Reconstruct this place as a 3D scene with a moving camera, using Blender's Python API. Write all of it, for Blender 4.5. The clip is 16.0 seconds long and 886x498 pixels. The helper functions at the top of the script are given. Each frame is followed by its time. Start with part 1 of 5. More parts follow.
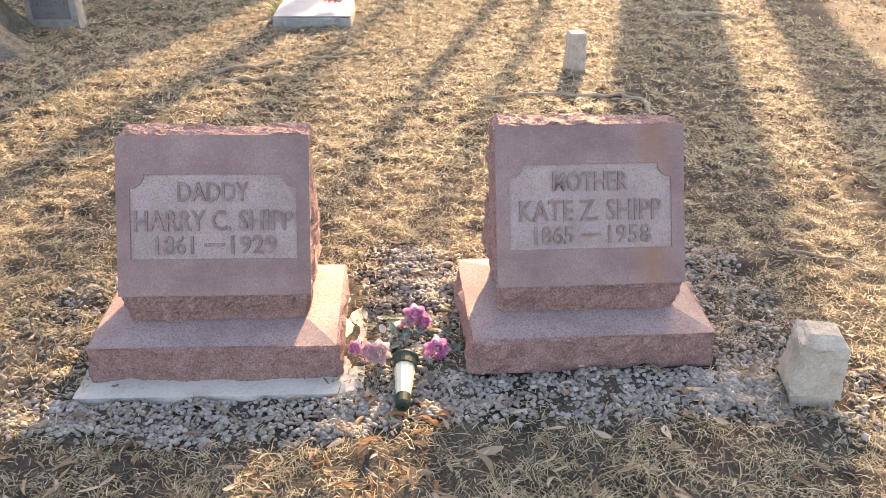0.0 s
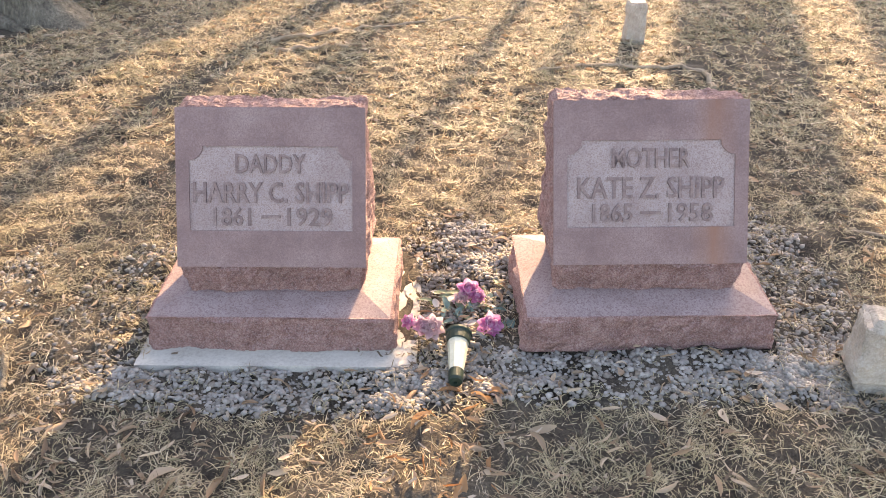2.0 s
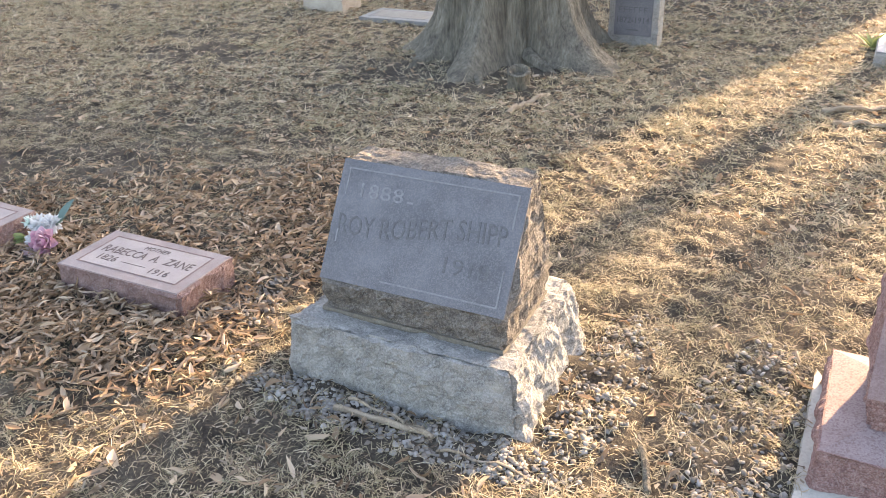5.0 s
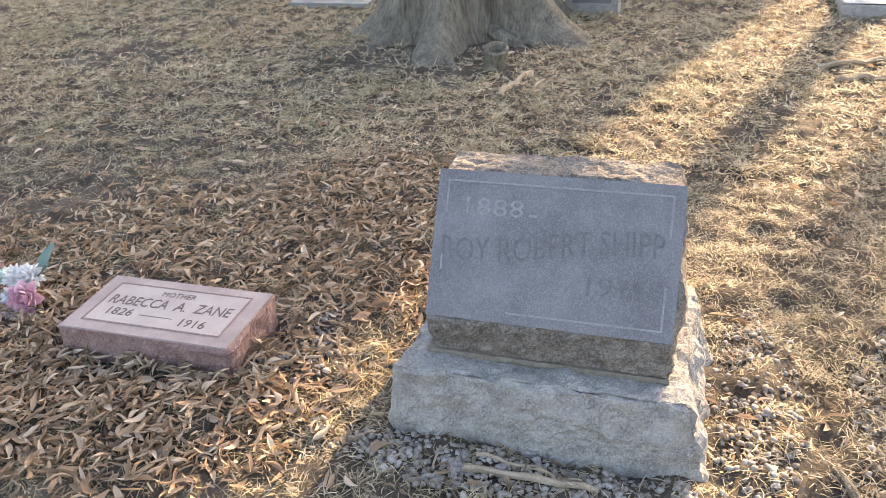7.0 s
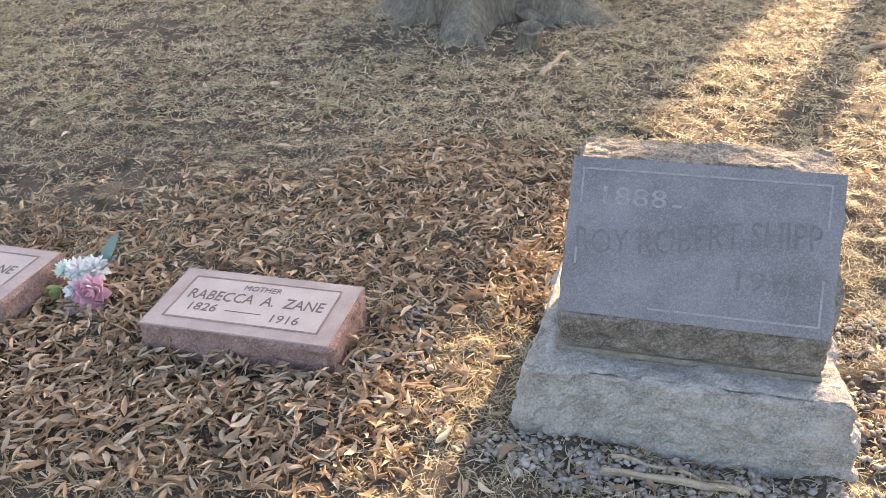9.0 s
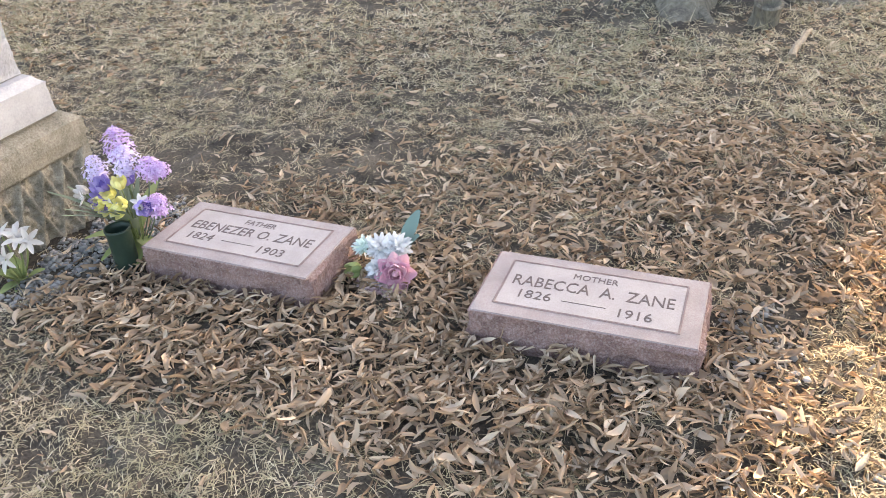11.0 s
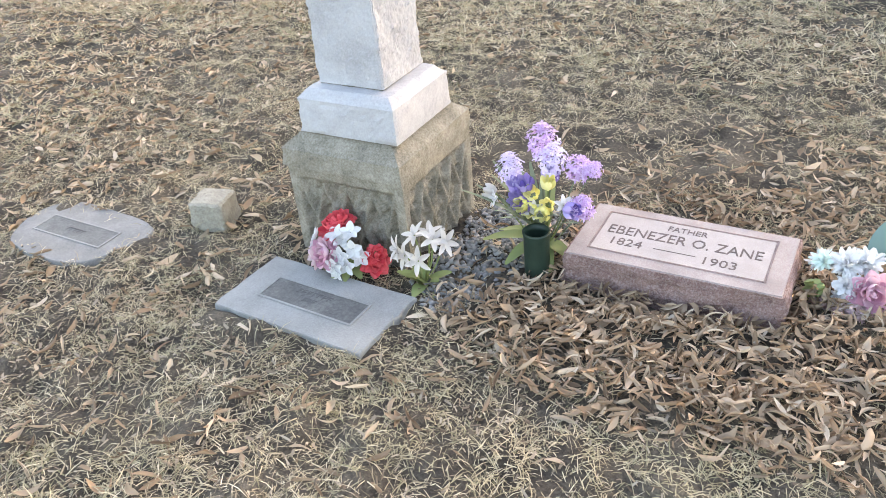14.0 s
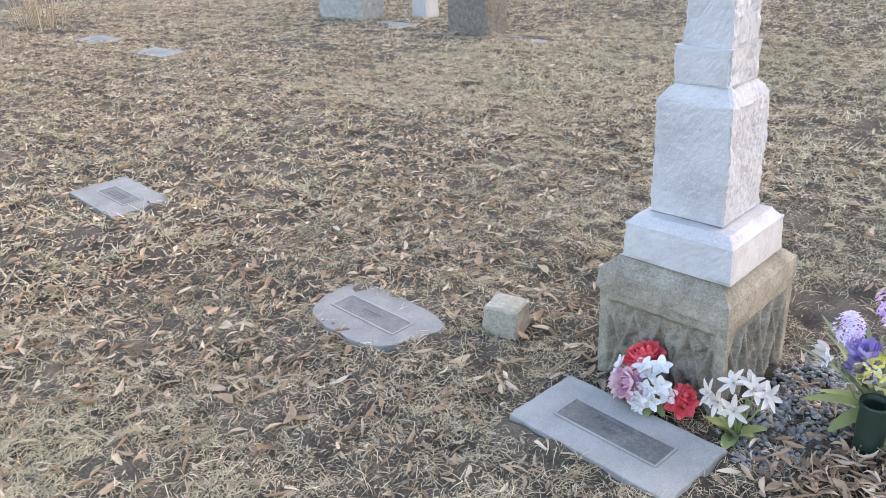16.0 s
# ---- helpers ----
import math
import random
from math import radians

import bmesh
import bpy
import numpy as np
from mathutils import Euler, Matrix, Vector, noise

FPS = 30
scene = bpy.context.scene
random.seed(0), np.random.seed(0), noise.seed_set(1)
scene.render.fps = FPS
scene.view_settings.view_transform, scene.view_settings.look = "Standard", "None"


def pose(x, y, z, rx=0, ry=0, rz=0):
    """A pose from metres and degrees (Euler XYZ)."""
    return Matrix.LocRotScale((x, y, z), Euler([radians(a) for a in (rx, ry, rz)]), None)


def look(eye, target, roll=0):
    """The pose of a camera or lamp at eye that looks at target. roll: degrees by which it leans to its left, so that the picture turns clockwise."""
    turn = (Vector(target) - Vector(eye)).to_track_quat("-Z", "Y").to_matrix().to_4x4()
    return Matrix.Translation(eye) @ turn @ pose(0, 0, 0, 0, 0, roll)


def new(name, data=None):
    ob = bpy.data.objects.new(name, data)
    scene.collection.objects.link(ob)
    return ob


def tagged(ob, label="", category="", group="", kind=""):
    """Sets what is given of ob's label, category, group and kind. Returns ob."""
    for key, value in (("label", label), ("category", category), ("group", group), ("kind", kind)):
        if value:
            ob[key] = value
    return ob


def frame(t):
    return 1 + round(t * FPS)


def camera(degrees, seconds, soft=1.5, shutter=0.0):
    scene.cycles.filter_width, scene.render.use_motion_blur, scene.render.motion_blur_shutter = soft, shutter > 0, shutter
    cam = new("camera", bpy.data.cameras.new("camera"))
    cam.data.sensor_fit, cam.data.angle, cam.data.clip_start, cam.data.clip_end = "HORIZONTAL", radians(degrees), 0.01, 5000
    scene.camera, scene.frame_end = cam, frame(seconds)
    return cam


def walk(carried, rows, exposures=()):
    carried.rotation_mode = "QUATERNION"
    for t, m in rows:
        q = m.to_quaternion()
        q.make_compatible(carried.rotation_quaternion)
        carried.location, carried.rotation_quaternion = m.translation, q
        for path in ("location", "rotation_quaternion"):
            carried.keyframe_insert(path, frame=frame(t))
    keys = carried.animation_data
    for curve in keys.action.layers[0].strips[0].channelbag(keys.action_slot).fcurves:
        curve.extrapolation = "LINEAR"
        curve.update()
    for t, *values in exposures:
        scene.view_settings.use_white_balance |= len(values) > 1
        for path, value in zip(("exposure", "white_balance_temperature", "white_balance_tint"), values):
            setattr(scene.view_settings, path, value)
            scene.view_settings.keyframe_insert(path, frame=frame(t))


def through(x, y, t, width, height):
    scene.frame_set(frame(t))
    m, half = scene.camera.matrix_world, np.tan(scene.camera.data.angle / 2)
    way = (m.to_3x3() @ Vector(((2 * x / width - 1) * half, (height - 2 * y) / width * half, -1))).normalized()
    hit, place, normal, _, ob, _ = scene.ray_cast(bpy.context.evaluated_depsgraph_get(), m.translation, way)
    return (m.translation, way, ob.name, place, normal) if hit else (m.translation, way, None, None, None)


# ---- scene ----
cam = camera(57.3, 16.0, soft=0.8)
PATH = [
    (0, (0.603, -2.22, 1.643), (0.7, -0.482, 0.659), 0.9),
    (0.5, (0.6, -2.219, 1.646), (0.681, -0.497, 0.632), 1.0),
    (1, (0.599, -2.207, 1.644), (0.65, -0.498, 0.607), 1.0),
    (1.5, (0.59, -2.196, 1.648), (0.616, -0.492, 0.601), 0.7),
    (2, (0.584, -2.195, 1.651), (0.56, -0.493, 0.601), -0.1),
    (2.5, (0.545, -2.193, 1.658), (0.424, -0.499, 0.601), -0.2),
    (3, (0.378, -2.228, 1.673), (-0.109, -0.6, 0.618), -0.5),
    (3.5, (0.129, -2.264, 1.644), (-0.597, -0.679, 0.665), -2.5),
    (4, (-0.055, -2.244, 1.632), (-0.848, -0.673, 0.682), -2.3),
    (4.5, (-0.275, -2.093, 1.616), (-1.089, -0.531, 0.67), -2.3),
    (5, (-0.474, -1.993, 1.607), (-1.313, -0.441, 0.665), -2.1),
    (5.2, (-0.581, -1.975, 1.592), (-1.414, -0.421, 0.647), -1.4),
    (7.3, (-1.264, -1.855, 1.542), (-1.811, -0.216, 0.534), -4.1),
    (7.5, (-1.295, -1.856, 1.543), (-1.81, -0.212, 0.528), -3.9),
    (8, (-1.385, -1.866, 1.539), (-1.849, -0.217, 0.507), -3.5),
    (8.2, (-1.433, -1.881, 1.536), (-1.887, -0.229, 0.504), -3.3),
    (10.3, (-2.082, -1.837, 1.468), (-2.75, -0.283, 0.401), -2.0),
    (10.5, (-2.169, -1.843, 1.448), (-2.848, -0.294, 0.38), -2.1),
    (11, (-2.428, -1.904, 1.444), (-3.124, -0.363, 0.376), -3.8),
    (11.5, (-2.636, -1.938, 1.436), (-3.345, -0.41, 0.358), -4.2),
    (12, (-2.834, -1.92, 1.447), (-3.555, -0.401, 0.365), -5.0),
    (12.5, (-2.998, -1.956, 1.454), (-3.733, -0.447, 0.366), -5.6),
    (13, (-3.161, -2.065, 1.465), (-3.901, -0.561, 0.374), -5.7),
    (13.5, (-3.302, -2.147, 1.46), (-4.06, -0.65, 0.37), -4.6),
    (14, (-3.486, -2.151, 1.457), (-4.358, -0.714, 0.372), -5.6),
    (14.5, (-3.645, -2.165, 1.472), (-4.558, -0.71, 0.447), -4.0),
    (15, (-3.743, -2.215, 1.49), (-4.708, -0.765, 0.506), -3.8),
    (15.5, (-3.813, -2.271, 1.497), (-4.925, -0.888, 0.574), -3.0),
    (16, (-3.836, -2.323, 1.513), (-5.129, -1.045, 0.68), -3.2),
]
walk(cam, [(t, look(eye, target, roll)) for t, eye, target, roll in PATH], exposures=[
    (0.0, 2.38, 7750, 19), (3.0, 2.46, 7750, 19), (4.0, 2.3, 7650, 18), (5.0, 2.58, 7450, 16), (7.5, 2.57, 7550, 17), (8.2, 2.52, 7550, 17), (10.3, 2.76, 7850, 16), (11.0, 2.86, 7700, 15), (11.5, 2.62, 7500, 15),
    (12.0, 2.95, 7600, 15), (12.5, 2.82, 7500, 14), (13.0, 3.05, 7500, 14), (13.5, 3.18, 7750, 14), (14.0, 3.12, 7750, 13), (14.5, 3.07, 7550, 15), (16.0, 2.94, 7100, 16)])

# ---- light: a low winter sun behind the stones, and the sky ----
SUN_EL, SUN_DX = 20.0, 0.28
world = bpy.data.worlds.new("sky")
scene.world = world
world.use_nodes = True
wn = world.node_tree.nodes
sky = wn.new("ShaderNodeTexSky")
sky.sky_type, sky.sun_disc = "NISHITA", False
sky.dust_density, sky.ozone_density = 3.0, 0.6
sky.sun_elevation, sky.sun_rotation = radians(SUN_EL), math.atan2(SUN_DX, 1.0)
world.node_tree.links.new(sky.outputs[0], wn["Background"].inputs[0])
wn["Background"].inputs[1].default_value = 0.15
sun = new("sun", bpy.data.lights.new("sun", "SUN"))
sun.data.energy, sun.data.angle, sun.data.color = 4.0, radians(0.6), (1.0, 0.76, 0.48)
sun.matrix_basis = look((SUN_DX * 20, 20, 20 * math.hypot(1, SUN_DX) * math.tan(radians(SUN_EL))), (0, 0, 0))

rng = np.random.default_rng(7)


# ---- materials ----
def material(name, colours, scale=8.0, fine=120.0, rough=0.85, bump=0.3, dist=0.004, fine_mix=0.5, island=False, metal=0.0, speck=None, spec=0.3):
    """Two scales of mottling between the colours, fine bump, optional specks or a tint per piece."""
    m = bpy.data.materials.new(name)
    m.use_nodes = True
    nt = m.node_tree
    n, l = nt.nodes, nt.links
    bsdf = n["Principled BSDF"]
    bsdf.inputs["Roughness"].default_value = rough
    bsdf.inputs["Metallic"].default_value = metal
    bsdf.inputs["Specular IOR Level"].default_value = spec
    tc = n.new("ShaderNodeNewGeometry")
    big = n.new("ShaderNodeTexNoise")
    big.inputs["Scale"].default_value, big.inputs["Detail"].default_value, big.inputs["Roughness"].default_value = scale, 6, 0.65
    l.new(tc.outputs["Position"], big.inputs["Vector"])
    small = n.new("ShaderNodeTexNoise")
    small.inputs["Scale"].default_value, small.inputs["Detail"].default_value, small.inputs["Roughness"].default_value = fine, 4, 0.7
    l.new(tc.outputs["Position"], small.inputs["Vector"])
    mix = n.new("ShaderNodeMix")
    mix.inputs[0].default_value = fine_mix
    l.new(big.outputs["Fac"], mix.inputs[2])
    l.new(small.outputs["Fac"], mix.inputs[3])
    ramp = n.new("ShaderNodeValToRGB")
    els = ramp.color_ramp.elements
    while len(els) < len(colours):
        els.new(0.5)
    for i, c in enumerate(colours):
        els[i].position = 0.32 + 0.36 * i / max(1, len(colours) - 1)
        els[i].color = (*c, 1)
    if island:
        l.new(tc.outputs["Random Per Island"], ramp.inputs[0])
        for i in range(len(colours)):
            els[i].position = i / max(1, len(colours) - 1)
    else:
        l.new(mix.outputs[0], ramp.inputs[0])
    out = ramp.outputs[0]
    if speck:
        vor = n.new("ShaderNodeTexVoronoi")
        vor.inputs["Scale"].default_value = speck[0]
        l.new(tc.outputs["Position"], vor.inputs["Vector"])
        sr = n.new("ShaderNodeValToRGB")
        sr.color_ramp.elements[0].position, sr.color_ramp.elements[1].position = 0.55, 0.75
        l.new(vor.outputs["Color"], sr.inputs[0])
        sm = n.new("ShaderNodeMix")
        sm.data_type = "RGBA"
        sm.inputs[7].default_value = (*speck[1], 1)
        k = n.new("ShaderNodeMath")
        k.operation = "MULTIPLY"
        k.inputs[1].default_value = speck[2]
        l.new(sr.outputs[0], k.inputs[0])
        l.new(k.outputs[0], sm.inputs[0])
        l.new(out, sm.inputs[6])
        out = sm.outputs[2]
    l.new(out, bsdf.inputs["Base Color"])
    if bump:
        b = n.new("ShaderNodeBump")
        b.inputs["Strength"].default_value, b.inputs["Distance"].default_value = bump, dist
        l.new(mix.outputs[0], b.inputs["Height"])
        l.new(b.outputs[0], bsdf.inputs["Normal"])
    return m


def leaf_material(name, colours, through=0.35, by_object=False, patch=None):
    """Thin dry foliage: some light passes through; the tint changes from piece to piece."""
    m = material(name, colours, island=True, rough=0.7, bump=0.0)
    nt = m.node_tree
    n, l = nt.nodes, nt.links
    ramp = next(x for x in n if x.type == "VALTORGB")
    if by_object:
        info = n.new("ShaderNodeObjectInfo")
        l.new(info.outputs["Random"], ramp.inputs[0])
    tone = ramp.outputs[0]
    if patch:
        big = next(x for x in n if x.type == "TEX_NOISE")
        big.inputs["Scale"].default_value = patch[1]
        pr = n.new("ShaderNodeValToRGB")
        pr.color_ramp.elements[0].position, pr.color_ramp.elements[1].position = 0.45, 0.68
        pr.color_ramp.elements[1].color = (0.5, 0.5, 0.5, 1)
        l.new(big.outputs["Fac"], pr.inputs[0])
        pm = n.new("ShaderNodeMix")
        pm.data_type = "RGBA"
        pm.inputs[7].default_value = (*patch[0], 1)
        l.new(pr.outputs[0], pm.inputs[0])
        l.new(tone, pm.inputs[6])
        tone = pm.outputs[2]
        l.new(tone, n["Principled BSDF"].inputs["Base Color"])
    tr = n.new("ShaderNodeBsdfTranslucent")
    l.new(tone, tr.inputs[0])
    mx = n.new("ShaderNodeMixShader")
    mx.inputs[0].default_value = through
    l.new(n["Principled BSDF"].outputs[0], mx.inputs[1])
    l.new(tr.outputs[0], mx.inputs[2])
    l.new(mx.outputs[0], n["Material Output"].inputs[0])
    return m


PINK_ROCK = material("pink granite, rock faced", [(0.098, 0.055, 0.052), (0.267, 0.151, 0.139), (0.455, 0.311, 0.286)], 26, 190, 0.85, 1.0, 0.011, fine_mix=0.6, speck=(230, (0.46, 0.37, 0.35), 0.32))
MARKER_ROCK = material("mauve granite, rock faced", [(0.097, 0.059, 0.055), (0.207, 0.130, 0.122), (0.345, 0.240, 0.222)], 26, 200, 0.85, 1.0, 0.010, fine_mix=0.6, speck=(210, (0.38, 0.32, 0.30), 0.3))
PINK_FACE = material("pink granite, honed", [(0.150, 0.096, 0.093), (0.245, 0.162, 0.157), (0.345, 0.255, 0.243)], 5, 190, 0.6, 0.2, 0.002, fine_mix=0.42, speck=(380, (0.17, 0.10, 0.096), 0.5))
PINK_PANEL = material("pink granite, stippled", [(0.245, 0.182, 0.178), (0.35, 0.275, 0.268), (0.45, 0.375, 0.365)], 9, 230, 0.8, 0.6, 0.004, speck=(300, (0.22, 0.135, 0.13), 0.55))
PINK_LETTER = material("pink granite, weathered letter", [(0.112, 0.077, 0.074), (0.219, 0.154, 0.148), (0.338, 0.256, 0.246)], 26, 110, 0.8, 0.3)
MARKER_TOP = material("mauve granite, honed top", [(0.168, 0.140, 0.140), (0.25, 0.215, 0.214), (0.33, 0.292, 0.288)], 7, 220, 0.7, 0.25, 0.002, fine_mix=0.42, speck=(420, (0.22, 0.16, 0.156), 0.5))
MARKER_PANEL = material("mauve granite, frosted panel", [(0.235, 0.210, 0.209), (0.305, 0.277, 0.275), (0.365, 0.335, 0.332)], 7, 240, 0.8, 0.3, 0.002, fine_mix=0.42, speck=(420, (0.25, 0.20, 0.196), 0.4))
PINK_WASH = material("pink granite, axed top", [(0.20, 0.145, 0.142), (0.285, 0.215, 0.212), (0.36, 0.285, 0.28)], 10, 240, 0.8, 0.4, 0.003, speck=(210, (0.17, 0.10, 0.098), 0.55))
GREY_ROCK = material("grey granite, rock faced", [(0.100, 0.098, 0.093), (0.266, 0.257, 0.246), (0.425, 0.415, 0.400)], 16, 150, 0.85, 1.0, 0.013, speck=(260, (0.45, 0.45, 0.435), 0.35))
DARK_ROCK = material("dark granite, rock faced", [(0.047, 0.040, 0.036), (0.124, 0.108, 0.095), (0.260, 0.235, 0.211)], 24, 140, 0.85, 1.0, 0.011, speck=(260, (0.34, 0.32, 0.29), 0.3))
DARK_FACE = material("blue grey granite face", [(0.078, 0.078, 0.087), (0.132, 0.131, 0.147), (0.196, 0.194, 0.213)], 5, 260, 0.6, 0.35, 0.003, fine_mix=0.42, speck=(330, (0.27, 0.26, 0.26), 0.32))
DARK_LETTER = material("dark cut lettering", [(0.075, 0.075, 0.08), (0.17, 0.17, 0.18)], 45, 200, 0.85, 0.1)
PALE_LINE = material("pale carved line", [(0.13, 0.13, 0.14), (0.29, 0.29, 0.30)], 45, 200, 0.85, 0.1)
MORTAR_AND_GAP = material("stained mortar, also joint shadow", [(0.08, 0.07, 0.058), (0.24, 0.215, 0.18)], 30, 200, 0.9, 0.4)
MARBLE = material("weathered white marble", [(0.26, 0.256, 0.266), (0.365, 0.36, 0.374), (0.44, 0.436, 0.448)], 5, 150, 0.75, 0.4, 0.004, fine_mix=0.4)
MARBLE_SLAB = material("cream marble slab", [(0.33, 0.30, 0.265), (0.47, 0.44, 0.395), (0.56, 0.53, 0.48)], 5, 90, 0.75, 0.3)
SANDSTONE = material("mossy grey sandstone", [(0.075, 0.067, 0.053), (0.205, 0.185, 0.150), (0.33, 0.305, 0.26)], 13, 150, 0.9, 0.7, 0.006)
SMALL_STONE = material("weathered cream limestone", [(0.24, 0.205, 0.17), (0.39, 0.345, 0.295), (0.51, 0.465, 0.41)], 14, 170, 0.9, 0.5, 0.005)
CONCRETE = material("pale grey concrete marker", [(0.150, 0.150, 0.148), (0.225, 0.225, 0.222), (0.29, 0.29, 0.285)], 7, 200, 0.85, 0.4)
CONCRETE_OLD = material("old grey concrete", [(0.120, 0.121, 0.121), (0.18, 0.181, 0.181), (0.245, 0.245, 0.243)], 9, 160, 0.9, 0.5)
STUB_STONE = material("weathered tan limestone", [(0.15, 0.135, 0.11), (0.27, 0.25, 0.21), (0.36, 0.34, 0.295)], 16, 150, 0.9, 0.6, 0.006)
PLAQUE = material("dark worn plaque", [(0.04, 0.04, 0.04), (0.085, 0.085, 0.085), (0.15, 0.15, 0.146)], 10, 120, 0.55, 0.2)
PLAQUE_TEXT = material("worn raised letters", [(0.05, 0.05, 0.05), (0.09, 0.09, 0.09)], 30, 200, 0.6, 0.1)
CUT_DARK = material("dark inked lettering", [(0.055, 0.045, 0.044), (0.13, 0.10, 0.098)], 40, 200, 0.8, 0.0)
GRAVEL_PALE = material("pale stone chips", [(0.160, 0.147, 0.132), (0.241, 0.223, 0.204), (0.302, 0.284, 0.266), (0.196, 0.164, 0.135), (0.365, 0.350, 0.331), (0.249, 0.229, 0.209)], island=True, rough=0.9, bump=0.3)
GRAVEL_BLUE = material("blue grey stone chips", [(0.11, 0.112, 0.114), (0.18, 0.183, 0.187), (0.26, 0.263, 0.265), (0.16, 0.152, 0.143)], island=True, rough=0.85, bump=0.3)
GRASS = leaf_material("dry winter grass", [(0.401, 0.324, 0.214), (0.576, 0.482, 0.334), (0.246, 0.191, 0.123), (0.699, 0.609, 0.458), (0.210, 0.191, 0.111), (0.503, 0.416, 0.288), (0.113, 0.086, 0.057), (0.442, 0.370, 0.262), (0.216, 0.208, 0.119)], 0.18, patch=((0.25, 0.24, 0.14), 1.3))
LITTER = leaf_material("broken leaf litter", [(0.055, 0.040, 0.029), (0.20, 0.148, 0.106), (0.095, 0.068, 0.048), (0.38, 0.315, 0.245), (0.135, 0.096, 0.068), (0.40, 0.34, 0.27), (0.17, 0.125, 0.088), (0.07, 0.050, 0.036)], 0.15)
LEAF = leaf_material("fallen dry leaves", [(0.248, 0.168, 0.107), (0.406, 0.297, 0.205), (0.143, 0.093, 0.060), (0.505, 0.393, 0.285), (0.296, 0.195, 0.124), (0.615, 0.509, 0.398), (0.351, 0.236, 0.150), (0.192, 0.130, 0.085)], 0.22)
LEAF_ONE = leaf_material("fallen dry leaf", [(0.248, 0.168, 0.107), (0.406, 0.297, 0.205), (0.143, 0.093, 0.060), (0.505, 0.393, 0.285), (0.296, 0.195, 0.124), (0.615, 0.509, 0.398), (0.351, 0.236, 0.150), (0.192, 0.130, 0.085)], 0.22, True)
RUST_LEAF = leaf_material("rust brown leaf", [(0.26, 0.12, 0.055), (0.36, 0.21, 0.11), (0.44, 0.31, 0.2)], 0.3)
TWIG = material("bleached dead wood", [(0.16, 0.12, 0.085), (0.30, 0.24, 0.175), (0.42, 0.35, 0.27)], 12, 160, 0.85, 0.5)
BARK = material("furrowed grey bark", [(0.055, 0.048, 0.039), (0.165, 0.147, 0.118), (0.29, 0.265, 0.215)], 1.0, 5.0, 0.95, 1.0, 0.05)
for node in [q for q in BARK.node_tree.nodes if q.type == "TEX_NOISE"]:
    stretch = BARK.node_tree.nodes.new("ShaderNodeMapping")
    stretch.inputs["Scale"].default_value = (11, 11, 1.6)
    BARK.node_tree.links.new(node.inputs["Vector"].links[0].from_socket, stretch.inputs[0])
    BARK.node_tree.links.new(stretch.outputs[0], node.inputs["Vector"])
PURPLE = leaf_material("lilac cloth petals", [(0.44, 0.26, 0.54), (0.56, 0.40, 0.66), (0.66, 0.53, 0.76)], 0.3)
LAVENDER = leaf_material("pale lavender cloth petals", [(0.60, 0.52, 0.76), (0.72, 0.66, 0.84), (0.52, 0.44, 0.70)], 0.3)
VIOLET = leaf_material("violet cloth petals", [(0.20, 0.14, 0.44), (0.32, 0.24, 0.58), (0.46, 0.40, 0.68)], 0.25)
YELLOW = leaf_material("yellow cloth petals", [(0.74, 0.66, 0.20), (0.82, 0.78, 0.42)], 0.3)
WHITE = leaf_material("white cloth petals", [(0.64, 0.64, 0.65), (0.74, 0.74, 0.75), (0.56, 0.56, 0.57)], 0.3)
CREAM = leaf_material("cream cloth petals", [(0.52, 0.48, 0.45), (0.62, 0.58, 0.55)], 0.3)
PINK = leaf_material("pink cloth petals", [(0.60, 0.32, 0.43), (0.70, 0.44, 0.53), (0.76, 0.56, 0.62)], 0.3)
PALE_PINK = leaf_material("faded pink cloth petals", [(0.62, 0.46, 0.50), (0.72, 0.58, 0.60)], 0.3)
MAGENTA = leaf_material("orchid pink cloth petals", [(0.58, 0.20, 0.42), (0.66, 0.36, 0.56), (0.72, 0.52, 0.66)], 0.3)
RED = leaf_material("red cloth petals", [(0.70, 0.08, 0.11), (0.82, 0.17, 0.19), (0.75, 0.11, 0.14)], 0.25)
MINT = leaf_material("mint cloth petals", [(0.52, 0.66, 0.63), (0.62, 0.74, 0.71)], 0.3)
GREEN_LEAF = leaf_material("green cloth leaves", [(0.13, 0.18, 0.07), (0.22, 0.27, 0.11), (0.31, 0.34, 0.16)], 0.25)
DUSTY_LEAF = leaf_material("dusty green cloth leaves", [(0.13, 0.17, 0.11), (0.20, 0.24, 0.17)], 0.25)
TEAL_LEAF = leaf_material("grey teal cloth leaf", [(0.10, 0.17, 0.16), (0.15, 0.23, 0.21)], 0.2)
GREEN_PLASTIC = material("dark green plastic", [(0.013, 0.026, 0.019), (0.022, 0.040, 0.030)], 20, 200, 0.45, 0.05)
CLEAR_PLASTIC = material("yellowed clear plastic", [(0.55, 0.52, 0.38), (0.70, 0.68, 0.56)], 12, 90, 0.25, 0.05, spec=0.6)


def ground_material():
    m = material("matted thatch and soil", [(0.015, 0.012, 0.010), (0.038, 0.031, 0.025), (0.085, 0.071, 0.055), (0.17, 0.147, 0.115)], 3.5, 110, 0.95, 0.9, 0.012)
    return m


GROUND = ground_material()


